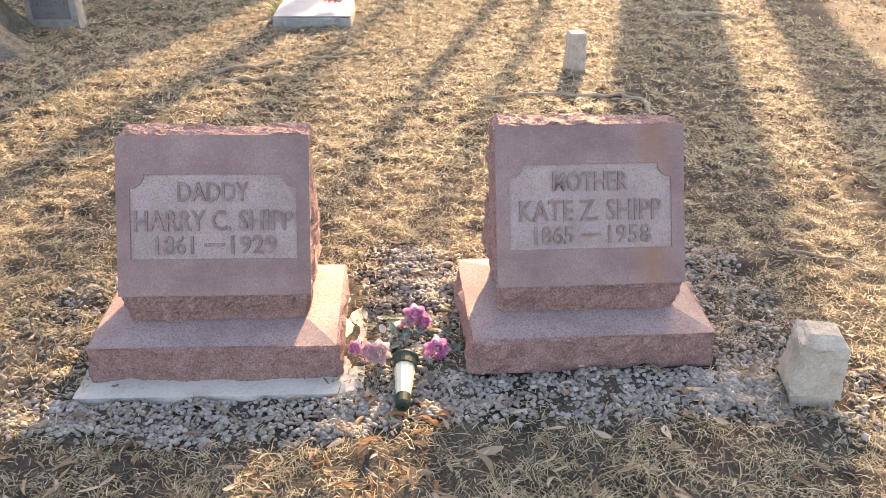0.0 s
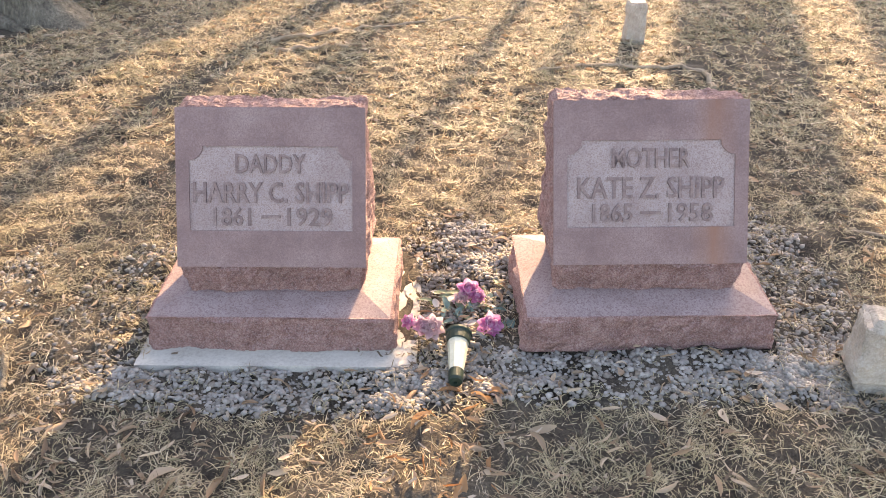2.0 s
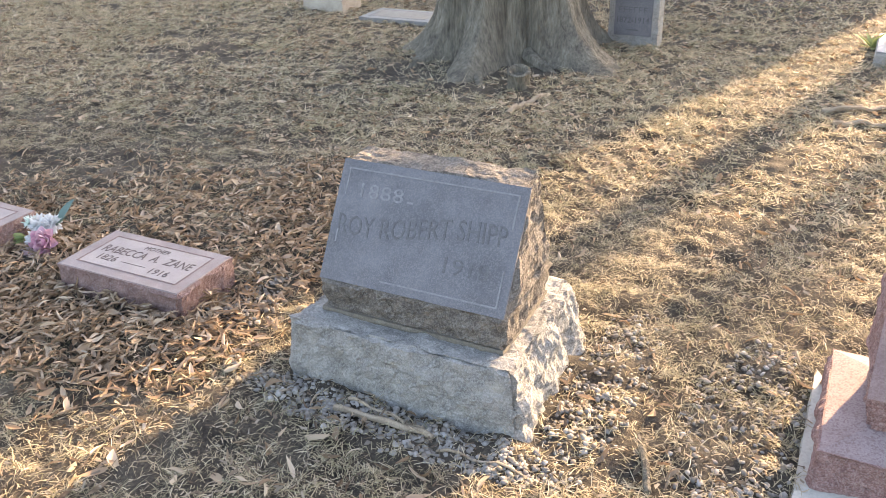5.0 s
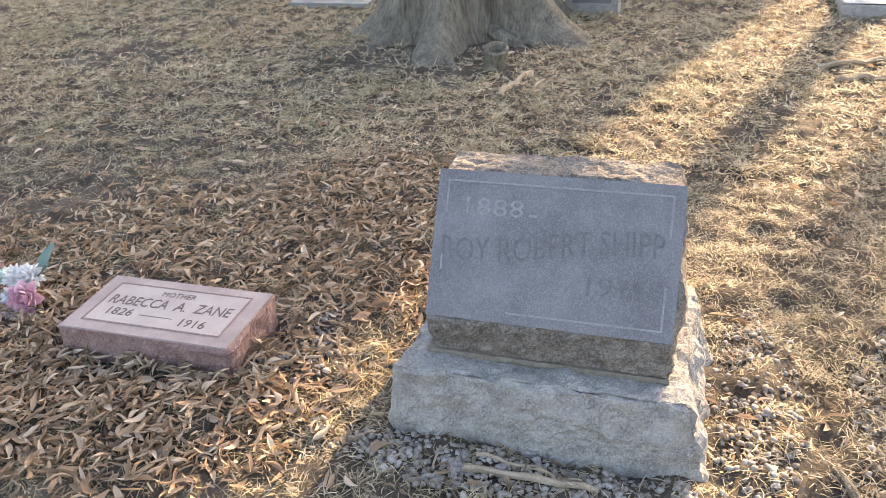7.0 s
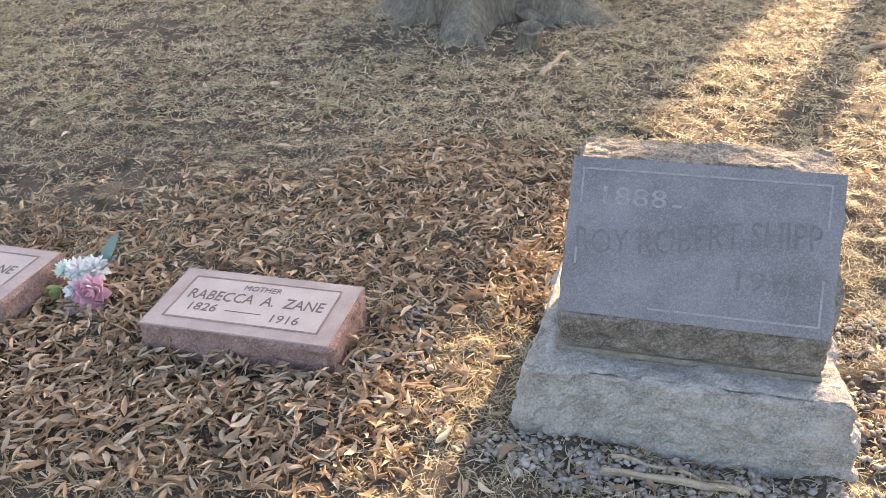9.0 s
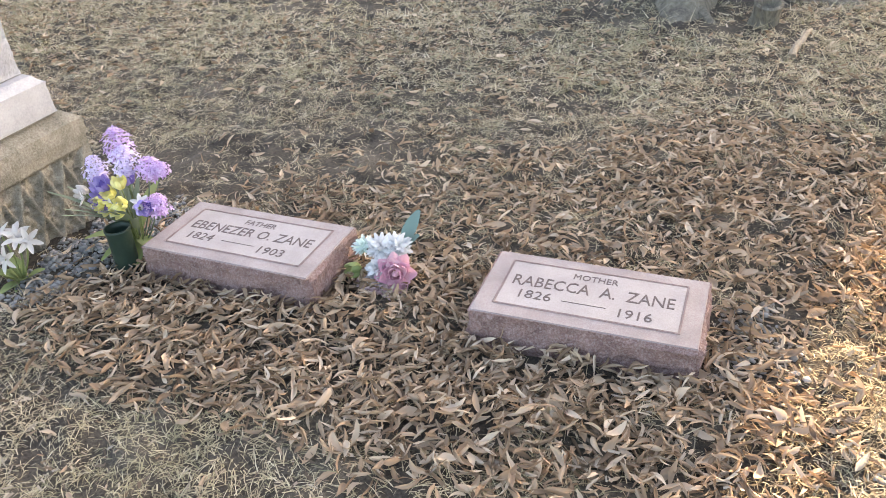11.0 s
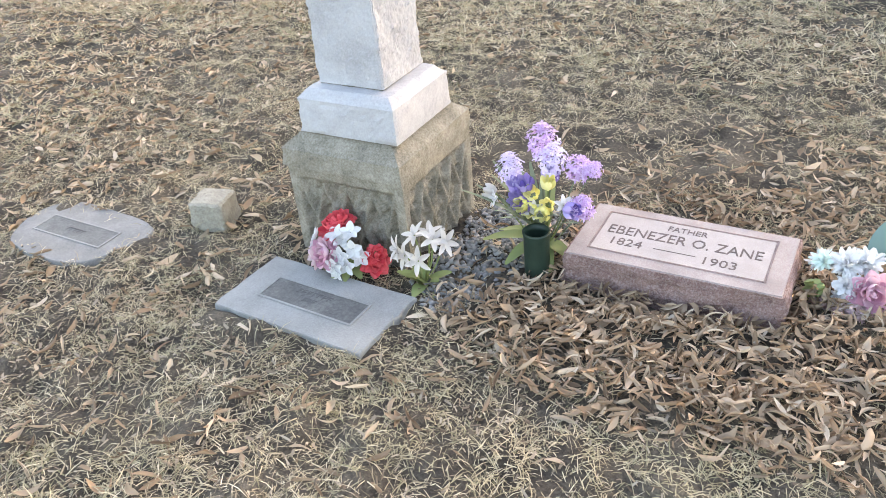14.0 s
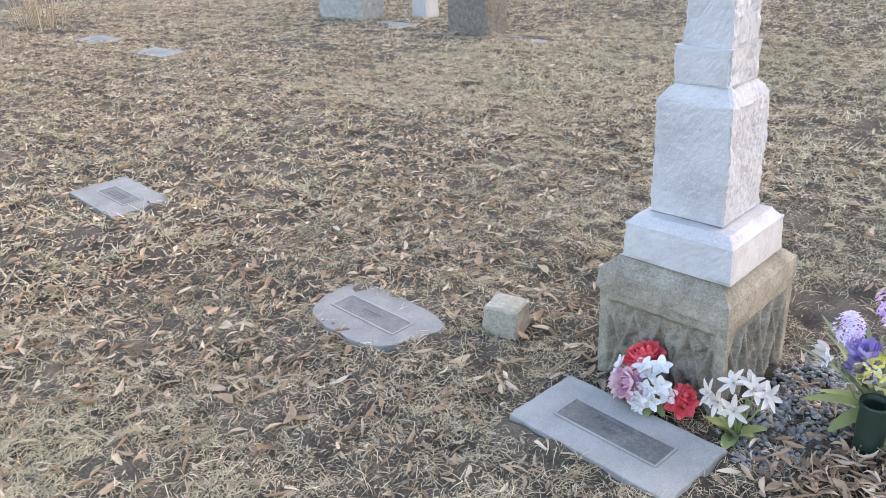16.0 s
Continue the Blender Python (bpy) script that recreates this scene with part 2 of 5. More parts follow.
# ---- mesh helpers ----
def height(x, y):
    """The lie of the ground."""
    x, y = np.asarray(x, float), np.asarray(y, float)
    h = 0.012 - 0.018 * np.clip(y, 0, 5)
    h = h - 0.062 * np.exp(-((x - 0.02) ** 2 + (y - 0.05) ** 2) / 0.42) + 0.03 * np.exp(-((x - 1.2) ** 2 + (y - 0.1) ** 2) / 0.4)
    h = h + 0.012 * np.sin(2.1 * x + 1.3) * np.sin(1.7 * y + 0.6) + 0.006 * np.sin(5.3 * x + y) * np.sin(4.1 * y - 2 * x)
    for a, b, c in RIPPLES:
        h = h + 0.0032 * np.sin(a * x + b * y + c)
    return h


RIPPLES = [(k * math.cos(q), k * math.sin(q), 5 * q + k) for k, q in zip(rng.uniform(14, 60, 12), rng.uniform(0, math.pi, 12))]


def fast_mesh(name, verts, faces):
    """One mesh from arrays; faces all have the same number of corners."""
    me = bpy.data.meshes.new(name)
    verts, faces = np.ascontiguousarray(verts, np.float32), np.ascontiguousarray(faces, np.int32)
    k = faces.shape[1]
    me.vertices.add(len(verts))
    me.vertices.foreach_set("co", verts.ravel())
    me.loops.add(faces.size)
    me.loops.foreach_set("vertex_index", faces.ravel())
    me.polygons.add(len(faces))
    me.polygons.foreach_set("loop_start", np.arange(0, faces.size, k, dtype=np.int32))
    me.polygons.foreach_set("loop_total", np.full(len(faces), k, np.int32))
    me.update(calc_edges=True)
    me.validate()
    return me


def scatter(template, faces, place, turn, size):
    """Copies of a small shape: template (n,3), place (m,3), turn (m,3,3), size (m,3)."""
    v = template[None] * size[:, None, :]
    v = np.einsum("mij,mnj->mni", turn, v) + place[:, None, :]
    f = faces[None] + (np.arange(len(place)) * len(template))[:, None, None]
    return v.reshape(-1, 3), f.reshape(-1, faces.shape[1])


def turns(yaw, lean, roll):
    """Rotation arrays: roll about y, then lean about x, then yaw about z."""
    cz, sz, cx, sx, cy, sy = np.cos(yaw), np.sin(yaw), np.cos(lean), np.sin(lean), np.cos(roll), np.sin(roll)
    o, i = np.zeros_like(yaw), np.ones_like(yaw)
    rz = np.stack([cz, -sz, o, sz, cz, o, o, o, i], -1).reshape(-1, 3, 3)
    rx = np.stack([i, o, o, o, cx, -sx, o, sx, cx], -1).reshape(-1, 3, 3)
    ry = np.stack([cy, o, sy, o, i, o, -sy, o, cy], -1).reshape(-1, 3, 3)
    return rz @ rx @ ry


def part(name, me, mat, parent=None, label="", at=None, smooth=False):
    """Links a mesh or bmesh as one object under a thing or a part."""
    if isinstance(me, bmesh.types.BMesh):
        bm, me = me, bpy.data.meshes.new(name)
        bm.to_mesh(me)
        bm.free()
    if not me.materials:
        me.materials.append(mat)
    if smooth:
        me.polygons.foreach_set("use_smooth", np.ones(len(me.polygons), bool))
    ob = new(name, me)
    if parent is not None:
        ob.parent = parent
    if at is not None:
        ob.matrix_basis = at
    return tagged(ob, label)


def thing(name, x, y, z, label, category, group="", rz=0.0):
    ob = new(name)
    ob.empty_display_size = 0.1
    ob.matrix_basis = pose(x, y, z, 0, 0, rz)
    return tagged(ob, label, category, group)


def lattice(bm, corners, n, rough, seed=0.0, freq=9.0):
    """A six-sided block: corners 0-3 below and 4-7 above (front left, front right, back right, back left).
    rough: depth of the broken surface for each side in turn: bottom, top, front, right, back, left."""
    c = np.array(corners, float).reshape(2, 2, 2, 3)  # level, back, right after the reorder below
    c[:, 1] = c[:, 1, ::-1].copy()
    nx, ny, nz = n
    made = {}
    mid = c.reshape(-1, 3).mean(0)
    norm = {}
    for side, (a, b, d) in enumerate(((0, 3, 1), (4, 5, 7), (0, 1, 4), (1, 2, 5), (2, 3, 6), (3, 0, 7))):
        p = np.array(corners, float)
        v = np.cross(p[b] - p[a], p[d] - p[a])
        norm[side] = v / np.linalg.norm(v)

    def vert(i, j, k):
        if (i, j, k) in made:
            return made[i, j, k]
        u, v, w = i / nx, j / ny, k / nz
        p = sum(c[kk, jj, ii] * (u if ii else 1 - u) * (v if jj else 1 - v) * (w if kk else 1 - w) for kk in (0, 1) for jj in (0, 1) for ii in (0, 1))
        sides = [s for s, on in enumerate((k == 0, k == nz, j == 0, i == nx, j == ny, i == 0)) if on]
        q = Vector(p) * freq + Vector((seed, seed * 1.7, -seed))
        big = noise.noise(q * 0.55)
        val = 0.6 * big + 0.5 * noise.noise(q * 1.6) + 0.35 * abs(noise.noise(q * 3.4)) + 0.2 * noise.noise(q * 7.5)
        chip = any(rough[s] == 0 for s in sides)
        d = np.zeros(3)
        for s in sides:
            if rough[s]:
                d += norm[s] * rough[s] * (val if not chip else -0.35 * abs(val))
        if len(sides) > 1 and not chip:
            d += (mid - p) / np.linalg.norm(mid - p) * 0.6 * max(rough[s] for s in sides)
        made[i, j, k] = bm.verts.new(p + d)
        return made[i, j, k]

    def quad(a, b, e, f):
        bm.faces.new([vert(*q) for q in (a, b, e, f)])

    for i in range(nx):
        for j in range(ny):
            quad((i, j, 0), (i, j + 1, 0), (i + 1, j + 1, 0), (i + 1, j, 0))
            quad((i, j, nz), (i + 1, j, nz), (i + 1, j + 1, nz), (i, j + 1, nz))
        for k in range(nz):
            quad((i, 0, k), (i + 1, 0, k), (i + 1, 0, k + 1), (i, 0, k + 1))
            quad((i, ny, k), (i, ny, k + 1), (i + 1, ny, k + 1), (i + 1, ny, k))
    for j in range(ny):
        for k in range(nz):
            quad((0, j, k), (0, j, k + 1), (0, j + 1, k + 1), (0, j + 1, k))
            quad((nx, j, k), (nx, j + 1, k), (nx, j + 1, k + 1), (nx, j, k + 1))
    return bm


def block(corners, n, rough, seed=0.0, freq=9.0):
    return lattice(bmesh.new(), corners, n, rough, seed, freq)


def box8(x0, x1, y0, y1, z0, z1, inset=0.0, inset_y=None):
    iy = inset if inset_y is None else inset_y
    return [(x0, y0, z0), (x1, y0, z0), (x1, y1, z0), (x0, y1, z0), (x0 + inset, y0 + iy, z1), (x1 - inset, y0 + iy, z1), (x1 - inset, y1 - iy, z1), (x0 + inset, y1 - iy, z1)]


def bars(boxes, depth):
    """Thin raised bars in a plane: rows of x0, x1, y0, y1."""
    bm = bmesh.new()
    for x0, x1, y0, y1 in boxes:
        v = [bm.verts.new(p) for p in ((x0, y0, 0), (x1, y0, 0), (x1, y1, 0), (x0, y1, 0), (x0, y0, depth), (x1, y0, depth), (x1, y1, depth), (x0, y1, depth))]
        for f in ((4, 5, 6, 7), (0, 1, 5, 4), (1, 2, 6, 5), (2, 3, 7, 6), (3, 0, 4, 7)):
            bm.faces.new([v[i] for i in f])
    return bm


def rim(x0, x1, y0, y1, w):
    return [(x0, x1, y0, y0 + w), (x0, x1, y1 - w, y1), (x0, x0 + w, y0 + w, y1 - w), (x1 - w, x1, y0 + w, y1 - w)]


def lettering(text, width, tall, depth, mat, parent, at, bold=0.0, name="letter", bend=None):
    """A line of letters, centred, scaled to its width and height, in the plane z = 0 of at."""
    cu = bpy.data.curves.new("line", "FONT")
    cu.body, cu.extrude, cu.offset, cu.resolution_u = text, 0.5, bold, 2
    tmp = new("line", cu)
    bpy.context.view_layer.update()
    me = bpy.data.meshes.new_from_object(tmp.evaluated_get(bpy.context.evaluated_depsgraph_get()))
    bpy.data.objects.remove(tmp)
    co = np.zeros(len(me.vertices) * 3, np.float32)
    me.vertices.foreach_get("co", co)
    co = co.reshape(-1, 3)
    lo, hi = co.min(0), co.max(0)
    co = (co - (lo + hi) / 2) / (hi - lo) * (width, tall, depth)
    co[:, 2] += depth / 2
    if bend is not None:
        co[:, 1] += bend(co[:, 0])
    faces = [tuple(p.vertices) for p in me.polygons]
    bpy.data.meshes.remove(me)
    group = list(range(len(co)))

    def head(k):
        while group[k] != k:
            group[k] = group[group[k]]
            k = group[k]
        return k

    for f in faces:
        for k in f[1:]:
            group[head(k)] = head(f[0])
    pieces = {}
    for f in faces:
        pieces.setdefault(head(f[0]), []).append(f)
    for rows in pieces.values():
        used = sorted({k for f in rows for k in f})
        spot = {k: i for i, k in enumerate(used)}
        one = bpy.data.meshes.new(name)
        one.from_pydata([tuple(co[k]) for k in used], [], [[spot[k] for k in f] for f in rows])
        part(name, one, mat, parent, at=at)


def petal(length, width, cup=0.4, curl=0.3, n=4):
    """A cupped petal along +z, opening to +y."""
    v, f = [], []
    for i in range(n + 1):
        t = i / n
        w = width * math.sin(math.pi * (0.12 + 0.80 * t)) ** 0.8
        for j in (-1, -0.5, 0, 0.5, 1):
            v.append((w * j / 2, cup * w * (1 - j * j) * 0.5 + curl * length * t * t, length * t * (1 - 0.15 * curl * t) + 0.03 * length * (1 - abs(j)) * t))
    for i in range(n):
        for j in range(4):
            a = i * 5 + j
            f.append((a, a + 1, a + 6, a + 5))
    return np.array(v), np.array(f)


def gather(name, pieces):
    vs, fs, k = [], [], 0
    for v, f in pieces:
        vs.append(v)
        fs.append(f + k)
        k += len(v)
    return fast_mesh(name, np.concatenate(vs), np.concatenate(fs))


def moved(piece, m):
    v, f = piece
    a = np.array(m)
    return v @ a[:3, :3].T + a[:3, 3], f


def rose_mesh(size, seed=1):
    r = random.Random(seed)
    out = []
    for ring, (count, tilt, ln, wd) in enumerate(((3, -8, 0.80, 0.55), (4, 4, 0.86, 0.72), (5, 18, 0.92, 0.85), (6, 36, 0.96, 0.95), (7, 60, 1.0, 1.0))):
        for i in range(count):
            p = petal(size * ln, size * wd, 0.75, 0.06 + 0.09 * ring)
            m = pose(0, 0, 0, 0, 0, 360 * i / count + 40 * ring + r.uniform(-12, 12)) @ pose(0, size * 0.075 * (ring + 0.6), 0, -tilt + r.uniform(-8, 8))
            out.append(moved(p, m))
    return gather("rose", out)


def carnation_mesh(size, seed=1, count=60):
    r = random.Random(seed)
    out = []
    for i in range(count):
        p = petal(size * r.uniform(0.7, 1.05), size * r.uniform(0.26, 0.44), r.uniform(-1.2, 1.2), r.uniform(-0.3, 0.6), 3)
        out.append(moved(p, pose(0, 0, 0, 0, 0, i * 137.5) @ pose(0, 0, 0, -85 * math.sqrt((i + 0.5) / count) + r.uniform(-8, 8), r.uniform(-20, 20))))
    return gather("carnation", out)


def star_mesh(size, petals=6, open_deg=62, width=0.42, curl=0.35, seed=1):
    r = random.Random(seed)
    out = []
    for i in range(petals):
        p = petal(size, size * width, 0.5, curl)
        out.append(moved(p, pose(0, 0, 0, 0, 0, 360 * i / petals + r.uniform(-6, 6)) @ pose(0, 0, 0, -open_deg + r.uniform(-10, 10))))
    for i in range(4):
        out.append(moved(petal(size * 0.4, size * 0.08, 0.2, 0.1, 2), pose(0, 0, 0, 0, 0, 90 * i) @ pose(0, 0, 0, -15)))
    return gather("blossom", out)


def spike_mesh(length, radius, florets, seed=1):
    """A flower head of many small four-petalled florets."""
    r = random.Random(seed)
    out = []
    for i in range(florets):
        t = (i + 0.5) / florets
        rad = radius * math.sin(math.pi * (0.16 + 0.76 * t)) * r.uniform(0.45, 1.25)
        a = i * 2.39996
        base = Matrix.Translation((rad * math.cos(a), rad * math.sin(a), length * t)) @ Matrix.Rotation(a, 4, "Z") @ Matrix.Rotation(radians(80 - 70 * t + r.uniform(-15, 15)), 4, "Y")
        s = radius * r.uniform(0.24, 0.38)
        for q in range(4):
            out.append(moved(petal(s, s * 0.5, 0.3, 0.25, 2), base @ pose(0, 0, 0, 0, 0, 90 * q + r.uniform(-10, 10)) @ pose(0, 0, 0, -65)))
    return gather("flower_spike", out)


def tulip_mesh(size, seed=1):
    out = []
    for i in range(6):
        out.append(moved(petal(size, size * 0.62, 1.0, -0.05 if i % 2 else 0.08), pose(0, 0, 0, 0, 0, 60 * i) @ pose(0, size * 0.16, 0, -14 - 6 * (i % 2))))
    return gather("tulip", out)


def leaf_blade(length, width, bend=0.5, seed=1):
    return gather("leaf", [petal(length, width, 0.35, bend, 6)])


def tube(points, radii, sides=8, wobble=0.0, seed=0):
    """A round, tapered rod along points, closed at both ends."""
    r = random.Random(seed)
    bm = bmesh.new()
    pts = [Vector(p) for p in points]
    rings = []
    for i, p in enumerate(pts):
        d = (pts[min(i + 1, len(pts) - 1)] - pts[max(i - 1, 0)]).normalized()
        a = d.orthogonal().normalized()
        a = (Vector((0, 0, 1)) - d * d.z).normalized() if abs(d.z) < 0.9 else Vector((1, 0, 0)) - d * d.x
        a.normalize()
        b = d.cross(a)
        rings.append([bm.verts.new(p + (a * math.cos(2 * math.pi * k / sides) + b * math.sin(2 * math.pi * k / sides)) * radii[i] * (1 + r.uniform(-wobble, wobble))) for k in range(sides)])
    for s, e in zip(rings, rings[1:]):
        for k in range(sides):
            bm.faces.new((s[k], s[(k + 1) % sides], e[(k + 1) % sides], e[k]))
    bm.faces.new(rings[0][::-1])
    bm.faces.new(rings[-1])
    bmesh.ops.recalc_face_normals(bm, faces=bm.faces)
    return bm


def lathe(profile, sides=24):
    """A turned shape from rows of radius, height."""
    bm = bmesh.new()
    rings = [[bm.verts.new((max(r, 1e-4) * math.cos(2 * math.pi * k / sides), max(r, 1e-4) * math.sin(2 * math.pi * k / sides), z)) for k in range(sides)] for r, z in profile]
    for s, e in zip(rings, rings[1:]):
        for k in range(sides):
            bm.faces.new((s[k], s[(k + 1) % sides], e[(k + 1) % sides], e[k]))
    return bm


# ---- the ground: one sheet to the horizon ----
def build_ground():
    xs = np.concatenate([[-900, -300, -120, -60, -30], np.linspace(-18, -7.2, 64), np.linspace(-7.15, 3.2, 330), np.linspace(3.3, 8, 20), [20, 50, 120, 300, 900]])
    ys = np.concatenate([[-900, -300, -100, -40, -14], np.linspace(-8, -3.1, 14), np.linspace(-3, -1.6, 15), np.linspace(-1.57, 3.0, 152), np.linspace(3.1, 10, 46), [18, 35, 70, 150, 400, 900]])
    gx, gy = np.meshgrid(xs, ys)
    z = height(gx, np.clip(gy, -8, 10)) * (np.abs(gx) < 18.5) * (gy > -8.1) * (gy < 10.1)
    lump = np.zeros_like(z)
    for a, b in ((7.3, 6.1), (13.7, -9.3), (-19.1, 17.7)):
        lump += np.sin(a * gx + 0.6 * b * gy) * np.sin(b * gy - 0.4 * a * gx + a)
    z = z + 0.004 * lump * (np.abs(gx) < 18) * (np.abs(gy) < 10)
    v = np.stack([gx, gy, z], -1).reshape(-1, 3)
    w = len(xs)
    i, j = np.meshgrid(np.arange(w - 1), np.arange(len(ys) - 1))
    a = (j * w + i).ravel()
    me = fast_mesh("ground", v, np.stack([a, a + 1, a + w + 1, a + w], -1))
    ob = part("ground", me, GROUND, smooth=True)
    return tagged(ob, "cemetery ground of matted dry winter grass and soil", "ground", kind="structure")


ground = build_ground()


# ---- pink slant headstones ----
FACE_H, FACE_W, FACE_BACK = 0.450, 0.61, 0.232
TILT = math.degrees(math.atan2(FACE_BACK, FACE_H))
FACE_L = math.hypot(FACE_H, FACE_BACK)


def notched(x0, x1, y0, y1, r, low_square=True):
    """Outline of a panel whose two upper corners are scooped out."""
    pts = [(x0, y0), (x1, y0)]
    for cx, sgn in ((x1, -1), (x0, 1)):
        arc = [(cx + sgn * r * math.sin(a), y1 - r * math.cos(a)) for a in np.linspace(0, math.pi / 2, 7)]
        pts += arc if sgn < 0 else arc[::-1]
    return pts


def dense(pts, step):
    out = []
    for (ax, ay), (bx, by) in zip(pts, pts[1:] + pts[:1]):
        k = max(1, int(math.hypot(bx - ax, by - ay) / step))
        out += [(ax + (bx - ax) * i / k, ay + (by - ay) * i / k) for i in range(k)]
    return out


def frame_ring(x0, x1, y0, y1, inner, deep):
    """A slab with a shaped opening: outer rectangle, inner outline."""
    bm = bmesh.new()
    cx, cy = (x0 + x1) / 2, (y0 + y1) / 2
    pts = dense(inner, 0.02)
    outer = []
    for x, y in pts:
        dx, dy = x - cx, y - cy
        s = min((x1 - cx) / abs(dx) if dx else 9e9, (y1 - cy) / abs(dy) if dy else 9e9)
        outer.append([cx + dx * s, cy + dy * s])
    for corner in ((x0, y0), (x1, y0), (x1, y1), (x0, y1)):
        k = min(range(len(outer)), key=lambda q: math.hypot(outer[q][0] - corner[0], outer[q][1] - corner[1]))
        outer[k] = list(corner)
    n = len(pts)
    it, ot = [bm.verts.new((*p, deep)) for p in pts], [bm.verts.new((*p, deep)) for p in outer]
    ib, ob = [bm.verts.new((*p, 0)) for p in pts], [bm.verts.new((*p, 0)) for p in outer]
    for k in range(n):
        j = (k + 1) % n
        bm.faces.new((ot[k], ot[j], it[j], it[k]))
        bm.faces.new((it[k], it[j], ib[j], ib[k]))
        bm.faces.new((ob[k], ob[j], ot[j], ot[k]))
    return bm


def rust_stained(src, x0, wide):
    """The honed face with rusty streaks that ran down it."""
    m = src.copy()
    n, l = m.node_tree.nodes, m.node_tree.links
    geo = next(q for q in n if q.type == "NEW_GEOMETRY")
    sep = n.new("ShaderNodeSeparateXYZ")
    l.new(geo.outputs["Position"], sep.inputs[0])
    st = n.new("ShaderNodeTexNoise")
    st.inputs["Scale"].default_value, st.inputs["Detail"].default_value = 1.0, 5
    mp = n.new("ShaderNodeMapping")
    mp.inputs["Scale"].default_value = (34, 3, 4)
    l.new(geo.outputs["Position"], mp.inputs[0])
    l.new(mp.outputs[0], st.inputs["Vector"])
    d = n.new("ShaderNodeMath")
    d.operation, d.inputs[1].default_value = "SUBTRACT", x0
    l.new(sep.outputs[0], d.inputs[0])
    a = n.new("ShaderNodeMath")
    a.operation = "ABSOLUTE"
    l.new(d.outputs[0], a.inputs[0])
    band = n.new("ShaderNodeMapRange")
    band.inputs[1].default_value, band.inputs[2].default_value, band.inputs[3].default_value, band.inputs[4].default_value = 0.0, wide, 1.3, 0.0
    l.new(a.outputs[0], band.inputs[0])
    k = n.new("ShaderNodeMath")
    k.operation, k.use_clamp = "MULTIPLY", True
    l.new(band.outputs[0], k.inputs[0])
    l.new(st.outputs["Fac"], k.inputs[1])
    mx = n.new("ShaderNodeMix")
    mx.data_type = "RGBA"
    mx.inputs[7].default_value = (0.26, 0.125, 0.08, 1)
    bs = n["Principled BSDF"]
    l.new(bs.inputs["Base Color"].links[0].from_socket, mx.inputs[6])
    l.new(k.outputs[0], mx.inputs[0])
    l.new(mx.outputs[2], bs.inputs["Base Color"])
    return m


def slant_headstone(x, y, z, rz, lines, label, seed, tall=0.0, face=None):
    t = thing("headstone", x, y, z, label, "headstone", "pink slant headstones", rz)
    top = 0.118 + tall
    base = part("base", block(box8(-0.400, 0.395, -0.126, 0.392, -0.022, top - 0.010, 0.004), (70, 46, 13), (0, 0, 0.026, 0.026, 0.024, 0.026), seed, 10.5), PINK_ROCK, t, "rock-faced pink granite base")
    bm = bmesh.new()
    lo = [bm.verts.new(p) for p in ((-0.392, -0.117, top - 0.0105), (0.387, -0.117, top - 0.0105), (0.387, 0.383, top - 0.0105), (-0.392, 0.383, top - 0.0105))]
    hi = [bm.verts.new(p) for p in ((-0.29, 0.0, top + 0.010), (0.29, 0.0, top + 0.010), (0.29, 0.30, top + 0.010), (-0.29, 0.30, top + 0.010))]
    bm.faces.new(hi)
    for k in range(4):
        bm.faces.new((lo[k], lo[(k + 1) % 4], hi[(k + 1) % 4], hi[k]))
    part("wash", bm, PINK_WASH, base, "axed sloping top of the base")
    z0, z1 = 0.228 + tall, 0.678 + tall
    bm = bmesh.new()
    lattice(bm, [(-0.285, 0.012, top - 0.004), (0.285, 0.012, top - 0.004), (0.275, 0.315, top - 0.004), (-0.275, 0.315, top - 0.004), (-0.302, -0.002, z0), (0.302, -0.002, z0), (0.295, 0.315, z0), (-0.295, 0.315, z0)], (60, 26, 13), (0, 0, 0.030, 0.022, 0.014, 0.022), seed + 3, 13.0)
    lattice(bm, [(-0.302, 0.004, z0), (0.302, 0.004, z0), (0.315, 0.315, z0), (-0.315, 0.315, z0), (-0.298, 0.004 + FACE_BACK, z1), (0.298, 0.004 + FACE_BACK, z1), (0.296, 0.318, z1 + 0.004), (-0.296, 0.318, z1 + 0.004)], (60, 20, 44), (0, 0.018, 0, 0.022, 0.018, 0.022), seed + 5, 14.0)
    die = part("die", bm, PINK_ROCK, t)
    at = pose(0, -0.001, z0, 90 - TILT)
    panel = notched(-0.262, 0.262, 0.115, 0.385, 0.045)
    part("face", frame_ring(-0.3045, 0.3045, -0.002, FACE_L + 0.002, panel, 0.006), face or PINK_FACE, die, "honed pink face", at)
    bm = bmesh.new()
    bm.faces.new([bm.verts.new((px, py, 0.0008)) for px, py in panel])
    part("panel", bm, PINK_PANEL, die, "sunk stippled panel with scooped upper corners", at)
    for text, cx, cy, w, h in lines:
        lettering(text, w, h, 0.0052, PINK_LETTER, die, at @ pose(cx, cy, 0.001), 0.013)
    return t


